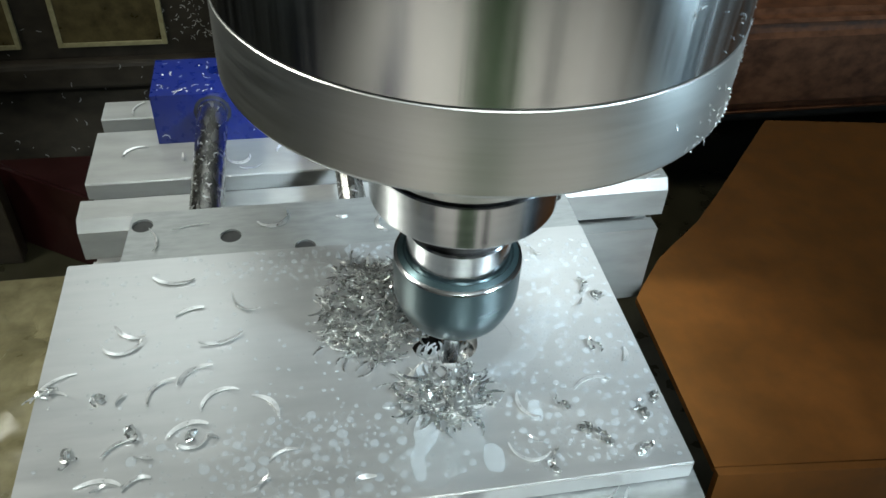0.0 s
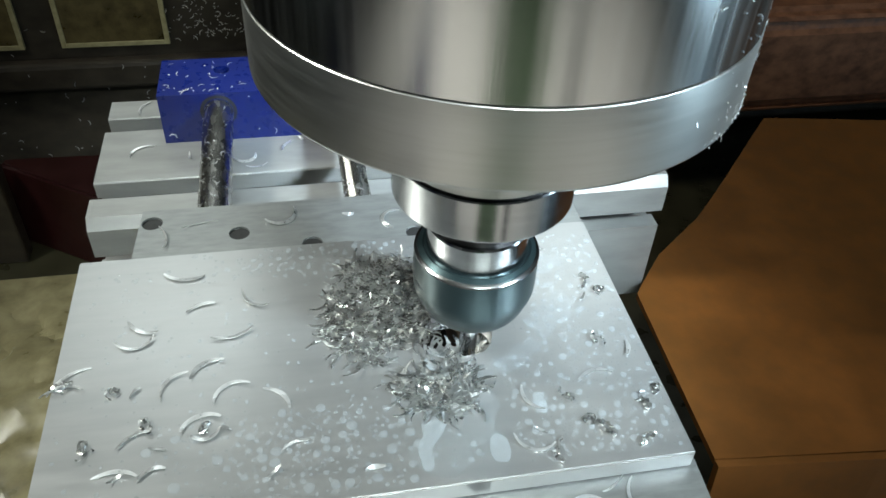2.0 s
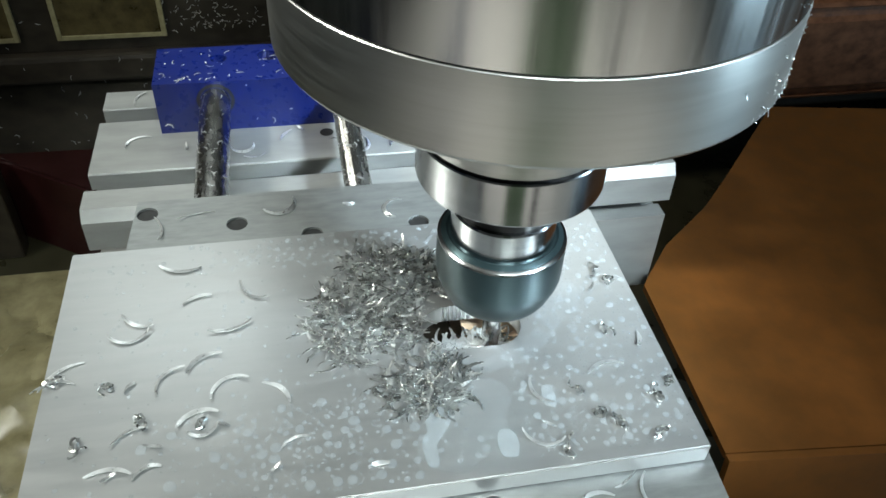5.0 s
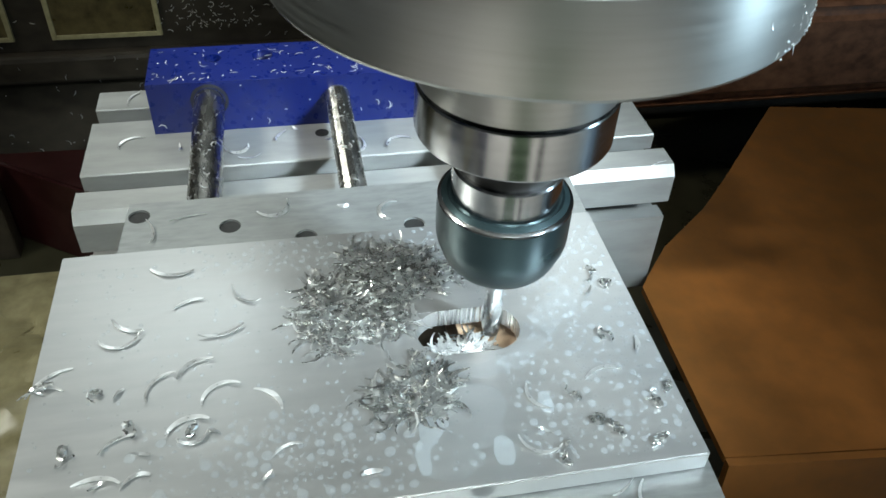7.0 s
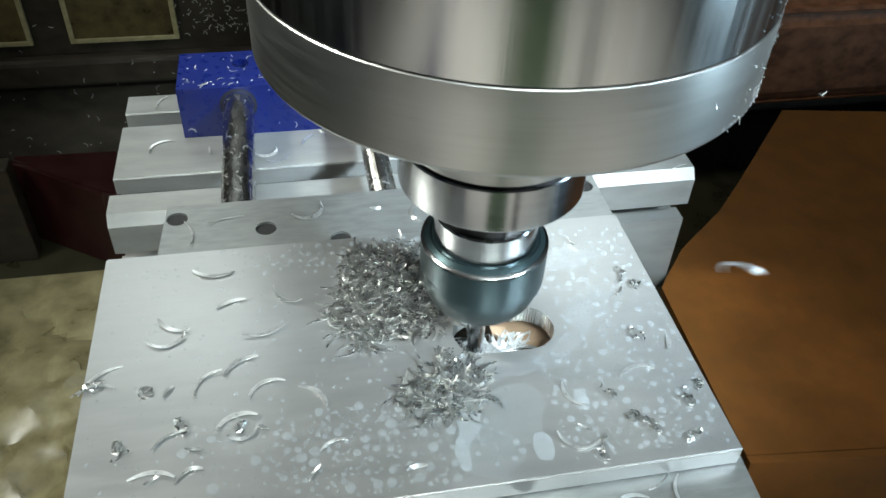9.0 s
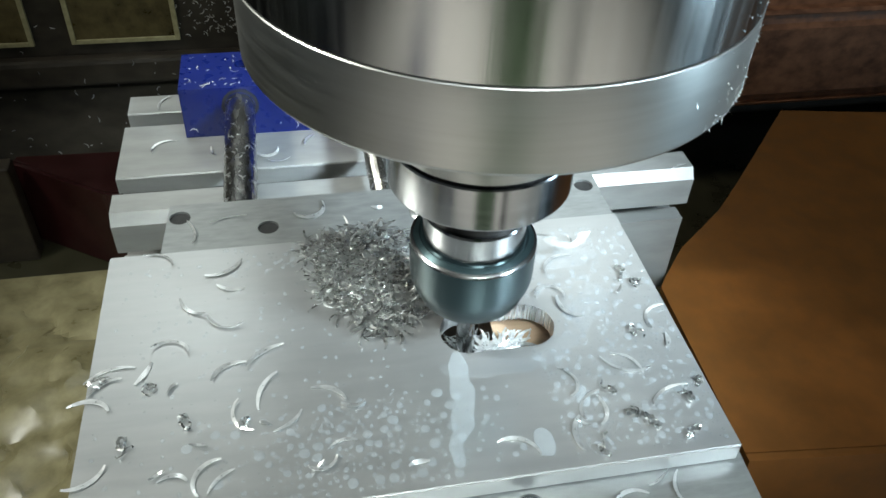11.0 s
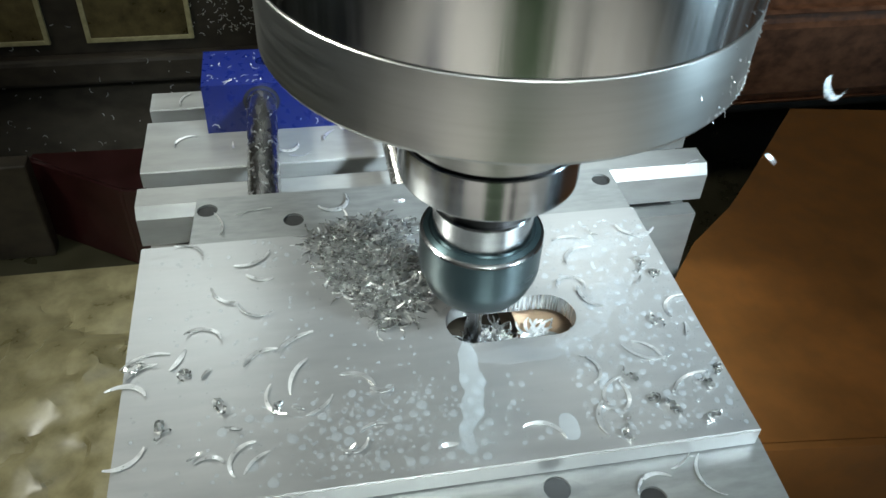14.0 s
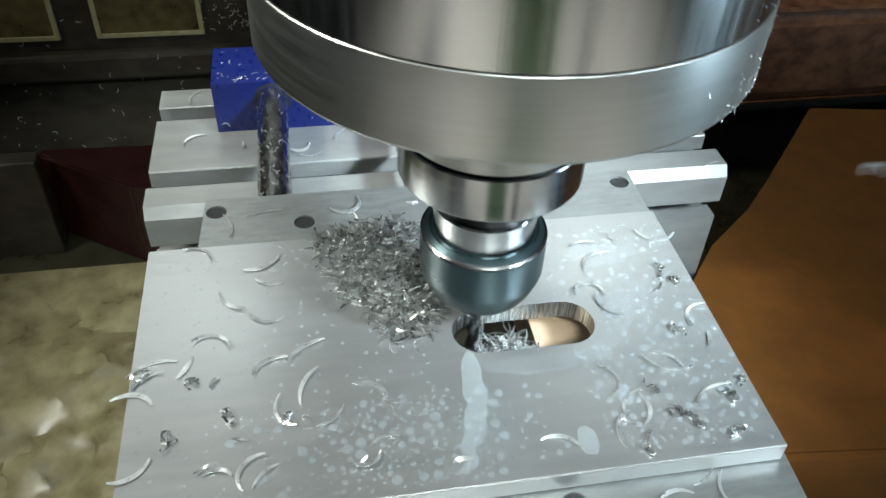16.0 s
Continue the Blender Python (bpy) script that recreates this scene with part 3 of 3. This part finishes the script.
build_table()
build_vise()
WEBS = build_plate()
SPINDLE, CHUCK = build_spindle()
build_curls()

RNG = random.Random(11)
HEAP_BACK = heap("swarf_heap", "tangled heap of bright aluminium swarf on the plate", RNG, (0, 0), 1.2, 0.85, 0.26, 400)
HEAP_LEFT = heap("swarf_heap", "loose heap of silvery swarf curls on the plate", RNG, (0, 0), 1.05, 0.95, 0.18, 320)
HEAP_FRONT = heap("swarf_heap", "small heap of swarf in front of the slot", RNG, (0, 0), 0.8, 0.62, 0.12, 160)
HEAP_SLOT = heap("swarf_in_slot", "wet swarf lying in the milled slot", RNG, (1.42, -3.1), 0.62, 0.46, 0.95, 520, base=0.26)

HEAP_CUT = heap("swarf_in_slot", "wet swarf lying under the cutter in the slot", RNG, (0, 0), 0.55, 0.46, 0.22, 110, base=1.24)

for i, (x, y, turn) in enumerate([(-3.2, 1.5, 10), (-1.2, 1.3, 30), (0.2, 1.4, 170), (1.0, 1.2, 70), (-3.9, 1.05, 100), (3.3, -6.75, 20), (0.5, -6.9, 160), (4.2, -6.95, 100), (4.0, -6.6, 30)]):
    chip(i * 5 + 1, x, y, turn, 1.603, 0, "curled aluminium chip on the steel jaw")
for i, (x, y, turn) in enumerate([(-5.4, 7.2, 40), (-3.9, 6.6, 100), (-2.3, 6.2, 10), (-2.0, 5.9, 190), (-1.2, 6.9, 60), (0.3, 6.6, 20), (1.2, 6.1, 80), (9.3, 4.2, 20), (-5.5, 9.5, 70), (-0.7, 7.2, 130), (2.1, 6.4, 20)]):
    chip(i * 5 + 2, x, y, turn, 0.002, 0, "curled aluminium chip on the slotted table")


def build_clumps():
    """Short strips of swarf, each crumpled into a knot: one ribbon that wanders and folds."""
    rng = random.Random(8)
    made = []
    for i in range(7):
        verts, faces, n = [], [], 22
        p, a = Vector((0, 0, 0.05)), 0.0
        for j in range(n + 1):
            a += rng.gauss(0.5, 0.75)
            p += Vector((0.055 * math.cos(a), 0.055 * math.sin(a), rng.gauss(0, 0.018)))
            p.x, p.y, p.z = p.x * 0.95, p.y * 0.95, min(0.13, max(0.03, p.z))
            w, tilt = rng.uniform(0.03, 0.06) * (0.5 + math.sin(math.pi * (j + 1) / (n + 2))), rng.gauss(0, 0.7)
            side = Vector((-math.sin(a) * math.cos(tilt), math.cos(a) * math.cos(tilt), math.sin(tilt))) * w / 2
            for q, h in ((-1, 0), (1, 0), (1, 0.01), (-1, 0.01)):
                verts.append(tuple(p + q * side + Vector((0, 0, h))))
        for j in range(n):
            for q in range(4):
                k, m = 4 * j + q, 4 * j + (q + 1) % 4
                faces.append((k, m, m + 4, k + 4))
        faces += [(3, 2, 1, 0), tuple(4 * n + q for q in range(4))]
        low = min(v[2] for v in verts)
        cx, cy = sum(v[0] for v in verts) / len(verts), sum(v[1] for v in verts) / len(verts)
        made.append(raw_mesh("chip_knot", [(x - cx, y - cy, z - low) for x, y, z in verts], faces, M_SWARF))
    return made


KNOTS = build_clumps()
for i, (x, y) in enumerate([(-4.42, -3.67), (-3.8, -4.47), (-4.75, -4.86), (-2.82, -4.68), (-5.3, -3.42), (4.88, -1.98), (4.61, -3.65), (3.84, -5.47), (4.13, -5.73), (4.97, -5.22), (5.32, -4.97), (4.72, -6.04), (3.12, -6.06), (3.61, -4.92), (5.11, -2.29)]):
    ob = new("chip_knot", KNOTS[i % 7])
    ob.matrix_basis = pose(x * S, y * S, (PLATE_TOP + 0.002) * S + Z0, 0, 0, 77 * i)
    tagged(ob, "crumpled knot of aluminium swarf on the plate", "metal chips", "chip knots")
BR = random.Random(31)
for i in range(10):
    chip(3 + 4 * i, BR.uniform(2.9, 5.3) if i % 3 == 0 else BR.uniform(-5.3, 0.0), BR.uniform(-6.2, -0.6) if i % 3 == 0 else BR.uniform(-6.2, -2.9), BR.uniform(0, 360))
# chips that lie at one place early and are blown to another between the passes: early x, y, turn, late x, y, turn, radius, length
DRIFT = [
    (-5.32, -3.40, 187, -4.41, -0.13, 147, 0.42, 0.79), (-3.37, -0.85, 351, -3.13, -0.80, 29, 0.62, 0.85), (-3.01, -1.63, 199, -3.08, -1.33, 344, 0.53, 0.56),
    (-4.08, -2.22, 332, -3.84, -1.82, 317, 0.59, 0.65), (-2.02, -1.71, 318, -3.20, -2.35, 339, 0.45, 0.76), (-4.14, -2.65, 7, -4.07, -2.60, 164, 0.38, 0.84),
    (-2.89, -3.22, 214, -3.15, -3.35, 210, 0.47, 0.76), (-2.34, -2.59, 13, -2.49, -3.10, 213, 0.77, 0.80), (-5.30, -3.19, 220, -5.18, -3.13, 197, 0.78, 0.88),
    (-4.00, -4.66, 207, -5.25, -3.45, 214, 0.47, 0.65), (-2.94, -4.41, 199, -5.36, -3.81, 166, 0.42, 0.80), (0.47, -2.07, 143, -4.54, -3.31, 63, 1.30, 0.52),
    (0.70, -2.20, 113, -2.52, -3.96, 247, 0.79, 0.86), (-3.52, -3.56, 234, -2.98, -4.57, 290, 0.43, 0.83), (0.54, -2.15, 145, -2.04, -4.77, 39, 0.72, 0.61),
    (-1.49, -4.10, 132, -1.30, -4.13, 149, 0.53, 0.70), (1.15, -2.74, 275, -0.95, -4.58, 0, 0.24, 0.44), (-1.33, -5.19, 200, -1.23, -5.26, 191, 0.41, 0.52),
    (-2.76, -4.91, 12, -1.52, -5.77, 16, 0.27, 0.58), (-4.19, -5.34, 176, -5.23, -5.47, 32, 0.55, 0.73), (-2.48, -3.78, 211, -3.57, -5.55, 242, 0.39, 0.88),
    (0.55, -1.69, 100, -3.22, -5.69, 222, 0.58, 0.56), (-3.66, -5.39, 204, -3.93, -5.52, 175, 0.30, 0.51), (0.55, -2.09, 77, 3.09, -4.62, 96, 0.35, 0.85),
    (2.69, -5.94, 338, 3.03, -5.13, 234, 0.44, 0.80), (2.86, -4.92, 297, 3.41, -5.37, 79, 0.43, 0.68), (1.21, -2.71, 290, 2.71, -5.74, 261, 0.59, 0.73),
    (0.54, -2.61, 112, 4.05, -4.51, 337, 0.73, 0.96), (4.27, -4.39, 189, 4.26, -4.27, 128, 0.55, 0.74), (-0.06, -2.88, 308, 4.58, -5.09, 205, 0.68, 0.86),
    (0.59, -2.45, 218, 5.02, -3.16, 230, 0.41, 0.86), (0.20, -2.82, 64, 1.77, -5.72, 153, 0.48, 0.81), (0.26, -2.26, 336, 3.28, -2.15, 168, 0.30, 1.11),
    (0.83, -2.77, 108, 3.53, -1.37, 215, 0.48, 0.96), (0.94, -2.65, 318, 3.41, -2.87, 299, 0.59, 0.72), (0.76, -2.79, 149, 3.55, -0.88, 180, 0.42, 0.69),
    (0.06, -2.61, 58, 5.17, -1.03, 347, 0.48, 0.97),
]
WR = random.Random(14)
DRIFTERS = []
for x, y, turn, _, _, _, radius, length in DRIFT:
    ob = new("metal_chip", raw_mesh("metal_chip", *curl(WR, length * 1.08, WR.uniform(0.06, 0.10), radius, WR.uniform(-0.55, 0.55), 0.011, 14), M_CHIP))
    ob.matrix_basis = pose(x * S, y * S, (PLATE_TOP + 0.002) * S + Z0, 0, 0, turn)
    DRIFTERS.append(tagged(ob, "bright curled aluminium chip on the plate", "metal chip", "chips on the plate"))
# chips thrown clear of the cutter: seconds, the point they pass then, where they come to rest
FLIGHT_LEFT = [(0.5, -7.6, -1.2, 3.4), (0.52, -6.9, 0.4, 2.2), (1.5, -7.4, 1.0, 3.6), (1.5, -6.6, 2.6, 2.6), (1.55, -7.9, 2.2, 1.0), (2.5, -7.6, -0.2, 1.6), (3.6, -7.5, -1.0, 2.2)]
FLIGHT_SECOND = [(8.49, 5.06, -3.91, 5.6), (8.49, 8.93, -2.88, 4.6), (8.50, 10.76, -0.29, 4.1), (8.50, 12.06, 4.52, 3.6), (8.51, 5.78, -2.95, 3.6), (8.51, 7.40, -2.27, 4.6), (9.00, 8.52, -1.44, 5.6), (9.01, 5.96, -4.13, 4.1), (11.50, 5.74, -5.23, 4.2), (11.50, 6.21, -6.92, 5.0), (11.50, 8.37, 2.01, 3.0), (11.50, 8.87, -1.71, 3.0), (11.50, 9.24, -2.50, 5.0), (11.50, 10.23, 2.86, 4.2), (12.50, 5.56, -5.02, 5.0), (12.50, 6.15, -3.99, 3.0), (12.50, 6.18, -5.90, 4.2), (12.50, 6.31, -6.80, 5.0), (12.50, 8.24, 1.85, 3.0), (12.50, 8.79, 0.85, 4.2), (12.50, 8.89, 0.29, 3.0), (12.50, 9.15, -1.48, 4.2), (12.50, 9.25, -1.11, 5.0), (12.50, 10.33, 5.14, 3.0)]
FLIGHT_THIRD = [(13.49, 7.55, -0.59, 3.6), (13.49, 8.15, -4.24, 4.1), (13.50, 5.08, -4.21, 4.6), (13.50, 9.32, 1.36, 5.6), (13.51, 5.36, -5.70, 5.6), (13.51, 8.36, 0.09, 4.1), (14.00, 8.13, -0.81, 3.6), (14.01, 9.57, -0.09, 4.6), (14.50, 4.74, -5.31, 4.2), (14.50, 6.85, -2.37, 5.0), (14.50, 7.16, -3.92, 4.2), (14.50, 7.32, -4.52, 5.0), (14.50, 7.59, -0.96, 3.0), (14.50, 8.53, 0.55, 4.2), (14.50, 8.91, -0.24, 5.0), (14.50, 9.34, -0.73, 4.2), (14.50, 9.47, -1.31, 3.0), (14.50, 9.76, 3.73, 3.0), (14.50, 10.36, 1.80, 3.0), (14.99, 8.41, -2.58, 4.1), (15.01, 7.46, -1.53, 5.6), (15.50, 5.40, -3.58, 5.0), (15.50, 6.55, -2.63, 5.0), (15.50, 9.13, -1.61, 4.2), (15.50, 9.62, -0.17, 4.2), (15.50, 10.51, 1.00, 3.0), (15.50, 11.15, 3.20, 3.0), (16.00, 6.77, -3.54, 5.6)]
FLIGHT_BLOWN = [(4.50, -3.86, -4.50, 8.0), (4.50, -3.71, -4.08, 7.5), (4.49, -3.51, -0.99, 5.0), (4.50, -2.70, -0.48, 3.5), (4.61, -4.10, -3.27, 7.0)]
FLIERS = [(chip(i * 5 + i // 2, 1.3 + 0.02 * i, -3.1, 40 * i, 1.4, 0, "curled aluminium chip thrown off by the cutter"), row) for i, row in enumerate(FLIGHT_LEFT + FLIGHT_BLOWN + FLIGHT_SECOND + FLIGHT_THIRD)]

DR = random.Random(21)
verts, faces, laid = [], [], []
for _ in range(2600):
    pick = DR.random()
    if pick < 0.55:
        x, y, r = DR.uniform(2.5, 5.4), DR.uniform(-6.2, -0.4), 0.014 + 0.07 * DR.random() ** 2.6
    elif pick < 0.80:
        x, y, r = DR.gauss(-0.9, 1.1), DR.uniform(-6.25, -4.5), 0.02 + 0.085 * DR.random() ** 2.0
    elif pick < 0.90:
        x, y, r = DR.uniform(-5.3, 1.0), DR.uniform(-6.2, -0.3), 0.012 + 0.035 * DR.random()
    else:
        x, y, r = DR.gauss(-0.4, 1.2), DR.uniform(-1.0, -0.1), 0.02 + 0.05 * DR.random()
    if -5.4 < x < 5.4 and not (0.2 < x < 3.2 and -3.8 < y < -2.4) and all((x - u) ** 2 + (y - v) ** 2 > (1.02 * (r + w)) ** 2 for u, v, w in laid):
        laid.append((x, y, r))
        dome(DR, x, y, r, 0.46, verts, faces, wobble=0.05)
drops = new("coolant_droplets", raw_mesh("coolant_droplets", verts, faces, M_DROP))
drops.matrix_basis = pose(0, 0, Z0)
tagged(drops, "coolant droplets beaded on the wet plate", "droplets", kind="stuff")
STREAM = puddle("coolant_stream", "narrow stream of milky coolant running from the slot", [(0.52, -3.62), (0.50, -4.05), (0.44, -4.5), (0.46, -4.85), (0.30, -5.25), (0.14, -5.65), (0.10, -6.1)], 0.24, DR, 0.03)
FRONT_FILM = puddle("coolant_puddle", "broad milky coolant film in front of the slot", [(2.15, -4.45), (1.95, -4.9), (1.6, -5.35), (1.3, -5.8), (1.15, -6.25)], 0.62, DR, 0.025, M_THIN)
puddle("coolant_puddle", "milky coolant film along the slot", [(0.7, -3.95), (1.5, -4.1), (2.3, -4.05), (3.0, -3.85), (3.45, -3.45)], 0.26, DR, 0.018, M_THIN)
puddle("coolant_puddle", "thin coolant film beside the slot", [(3.5, -3.4), (3.8, -2.9), (4.15, -2.6), (4.2, -2.2)], 0.40, DR, 0.012, M_THIN)
puddle("coolant_puddle", "thin coolant film behind the slot", [(3.2, -1.0), (3.9, -1.3), (4.6, -1.2)], 0.45, DR, 0.012, M_THIN)
puddle("coolant_puddle", "small drop of milky coolant", [(3.05, -4.75), (3.1, -5.0), (3.05, -5.2)], 0.17, DR, 0.03)
puddle("coolant_puddle", "small drop of milky coolant", [(2.1, -5.55), (2.15, -5.85), (2.1, -6.1)], 0.20, DR, 0.03)


def specks(name, places, rng, size):
    """Fine bits of swarf that stick to a wet surface: each a small bent flake at a place with a normal."""
    verts, faces = [], []
    for p, nrm in places:
        v, f = curl(rng, (0.4 + 2.2 * rng.random() ** 2) * size, rng.uniform(0.2, 0.4) * size, rng.uniform(0.8, 1.6) * size, rng.uniform(-0.6, 0.6), 0.08 * size, 3)
        v = [(a, b, (c - 0.03) * 0.3 + 0.003) for a, b, c in v]
        q = Vector(nrm).to_track_quat("Z", "Y").to_matrix().to_4x4()
        k = len(verts)
        verts += moved(v, Matrix.Translation(p) @ q @ Matrix.Rotation(rng.uniform(0, 6.3), 4, "Z"))
        faces += [tuple(i + k for i in g) for g in f]
    return raw_mesh(name, verts, faces, M_CHIP)


SR = random.Random(77)
places = [((SR.uniform(-4.5, 2.8), SR.uniform(7.55, 8.1) if SR.random() < 0.4 else SR.uniform(7.55, 9.4), 1.572), (0, 0, 1)) for _ in range(90)]
places += [((SR.uniform(-4.5, 2.8), 7.448, SR.uniform(0.2, 1.45)), (0, -1, 0)) for _ in range(12)]
for x, rad, z in ((-2.98, 0.424, 0.98), (0.58, 0.35, 0.93)):
    for _ in range(44):
        a = radians(SR.uniform(20, 160))
        places.append(((x + rad * math.cos(a), SR.uniform(2.4, 7.3), z + rad * math.sin(a)), (math.cos(a), 0, math.sin(a))))
ob = new("vise_specks", specks("vise_specks", places, SR, 0.13))
ob.matrix_basis = pose(0, 0, Z0)
tagged(ob, "fine bright swarf scattered over the blue vise", "metal chips", kind="stuff")
places = []
for _ in range(320):
    a = radians(SR.gauss(-22, 16))
    z = SR.choice([SR.uniform(3.74, 4.75), SR.uniform(4.85, 6.8), SR.uniform(3.70, 3.82)])
    rad = 3.502 if z < 4.8 else 3.494
    places.append(((rad * math.cos(a), rad * math.sin(a), z), (math.cos(a), math.sin(a), 0)))
ob = new("stuck_specks", specks("stuck_specks", places, SR, 0.07))
ob.parent = SPINDLE
tagged(ob, "fine swarf specks stuck to the wet steel")
places = [((SR.uniform(-24, 4), 27.09 if SR.random() < 0.8 else 26.19, 0), (0, -1, 0)) for _ in range(90)]
places = [((p[0], p[1], SR.uniform(-6.9, -3) if p[1] > 27 else SR.uniform(-8.4, -7.3)), n) for p, n in places]
places += [((SR.uniform(-22, 2), 27.09, SR.uniform(-13, -8.8)), (0, -1, 0)) for _ in range(70)]
places += [((SR.gauss(-4.6, 1.3), 27.09, SR.uniform(-6.4, -1)), (0, -1, 0)) for _ in range(260)]
ob = new("swarf_specks", specks("swarf_specks", places, SR, 0.16))
ob.matrix_basis = pose(0, 0, Z0)
tagged(ob, "fine swarf stuck to the oily column", "metal chips", kind="stuff")


# ---------------------------------------------------------------- what moves
def spindle_place(t):
    """The cutter's axis and the rim's height: small circles that creep along the slot, with one lift between the two passes."""
    w = 2 * math.pi
    first = (2.09 + 0.113 * t + 0.205 * math.cos(w * (t - 0.47)), -3.145 - 0.19 * math.cos(w * (t - 1.165)))
    second = (1.132 - 0.110 * (t - 11.5) + 0.172 * math.cos(w * (t - 0.04)), -3.10 - 0.28 * math.cos(w * (t - 0.74)) + 0.20 * smooth_step(15.7, 16.0, t))
    LIFT = [(5.0, 2.62, 0.0), (6.4, 2.45, 0.05), (6.8, 2.46, 0.50), (7.0, 2.53, 0.79), (7.2, 2.40, 1.05), (7.5, 1.77, 1.06), (7.75, 1.62, 0.72), (8.0, 1.62, 0.28), (8.25, 1.45, 0.05), (8.5, 1.27, 0.0)]
    if t <= 5.0:
        x, y, z = *first, 0.0
    elif t >= 8.5:
        x, y, z = *second, 0.0
    else:
        for a, b in zip(LIFT, LIFT[1:]):
            if a[0] <= t <= b[0]:
                u = (t - a[0]) / (b[0] - a[0])
                x, z, y = a[1] + u * (b[1] - a[1]), a[2] + u * (b[2] - a[2]), -3.15
        k = smooth_step(5.0, 5.6, t)
        x, y = first[0] * (1 - k) + x * k, first[1] * (1 - k) + y * k
        k = smooth_step(8.2, 8.5, t)
        x, y = x * (1 - k) + second[0] * k, y * (1 - k) + second[1] * k
    return x, y, 4.50 + z


def along(keys, t):
    for a, b in zip(keys, keys[1:]):
        if t <= b[0]:
            u = smooth_step(a[0], b[0], t)
            return [p + u * (q - p) for p, q in zip(a[1:], b[1:])]
    return list(keys[-1][1:])


def motions():
    steps = [i / 10 for i in range(161)]
    walk(SPINDLE, [(t, pose(*[c * S for c in spindle_place(t)[:2]], spindle_place(t)[2] * S + Z0)) for t in steps])
    walk(CHUCK, [(t, pose(0, 0, 0, 0, 0, -77 * i)) for i, t in enumerate(steps)])
    left, right = WEBS
    walk(left, [(t, pose(x * S, SLOT_Y * S, 0)) for t, x in ((0, 1.15), (8.4, 1.15), (11.5, 0.77), (16, 0.30))])
    walk(right, [(t, pose(x * S, SLOT_Y * S, 0)) for t, x in ((0, 2.42), (4.5, 2.96), (5.6, 3.1), (16, 3.1))])
    walk(HEAP_CUT, [(t, pose(x * S, SLOT_Y * S, 1.24 * S + Z0)) for t, x in ((0, 2.2), (4.5, 2.45), (6.8, 2.2), (7.6, 1.5), (16, 1.4))])
    walk(STREAM, [(t, pose(x * S, 0, Z0)) for t, x in ((0, 0.75), (9.2, 0.65), (11.3, 0.5), (16, 0.0))])
    walk(FRONT_FILM, [(t, pose(x * S, y * S, z * S + Z0)) for t, x, y, z in ((0, -0.2, 0, 0), (4.5, 0, 0, 0), (9.2, 0, -0.05, 0), (10.2, -0.2, -2.1, 0), (10.5, -0.2, -2.15, PLATE_LOW - PLATE_TOP), (16, -0.2, -2.15, PLATE_LOW - PLATE_TOP))])
    up = PLATE_TOP * S + Z0
    for ob, keys in (
        (HEAP_BACK, [(0, 0.85, -1.65, 0), (4.5, 0.85, -1.65, 5), (7.0, 0.95, -1.45, 5), (8.0, 0.6, -1.3, 8), (9.2, 0.3, -1.25, 12), (11.3, -0.55, -0.62, 30), (16, -0.95, -0.55, 34)]),
        (HEAP_LEFT, [(0, 0.45, -2.5, 0), (2.0, 0.25, -2.65, -10), (4.5, 0.0, -2.8, -20), (7.0, -0.15, -2.4, -20), (9.0, -0.25, -2.3, -22), (11.3, -0.45, -1.55, 0), (16, -0.7, -1.55, 5)]),
        (HEAP_FRONT, [(0, 1.6, -4.45, 0), (4.5, 1.15, -4.4, 20), (7.0, 0.95, -4.45, 25), (9.2, 0.75, -4.35, 30), (11.3, -0.1, -2.1, 80), (16, -0.45, -2.3, 90)]),
    ):
        walk(ob, [(t, pose(x * S, y * S, up, 0, 0, a)) for t, x, y, a in keys])
    for i, (ob, (a, b, turn, c, d, late, _, _)) in enumerate(zip(DRIFTERS, DRIFT)):
        t0 = 9.25 + 0.04 * i
        late = turn + (late - turn + 180) % 360 - 180
        first, last = pose(a * S, b * S, up + 0.002 * S, 0, 0, turn), pose(c * S, d * S, up + 0.002 * S, 0, 0, late)
        high = up + (0.4 + 0.1 * (i % 4)) * S
        turns = [pose((a + (c - a) * k) * S, (b + (d - b) * k) * S, high, 20, 0, turn + (late - turn) * k) for k in (0.25, 0.5, 0.75)]
        walk(ob, [(0, first), (t0, first), *[(t0 + 0.1 * (n + 1), m) for n, m in enumerate(turns)], (t0 + 0.4, last), (16, last)])
    for i, (ob, (t, x, y, z)) in enumerate(FLIERS):
        side = -1 if x < 0 else 1
        rest = ob.matrix_basis.copy()
        sx, sy, _ = spindle_place(max(0, t - 0.2))
        d = Vector((x - sx, y - sy, 0)).normalized() * (0.5 + 0.25 * (i % 3))
        out = pose(sx * S, sy * S, 2.15 * S + Z0, 30, 0, 40 * i + 40)
        near = pose((x - d.x) * S, (y - d.y) * S, (z - 0.05) * S + Z0, 50 + 7 * (i % 6), 30, 40 * i + 70)
        past = pose((x + d.x) * S, (y + d.y) * S, (z + 0.05) * S + Z0, 50 + 7 * (i % 6), 34, 40 * i + 84)
        far = pose((x + 26 if side > 0 else -36 - 0.4 * (i % 9)) * S, (y * 1.6 + 1) * S, 0.004, 90, 0, 40 * i + 120)
        rows = [(0, rest), (t - 0.25, rest), (t - 0.17, out), (t - 0.04, near), (min(16, t + 0.04), past), (min(16, t + 0.3), far), (16, far)]
        if t > 15.9:
            rows = rows[:5]
        walk(ob, [q for k, q in enumerate(rows) if k == 0 or q[0] > rows[k - 1][0] + 0.02])


motions()
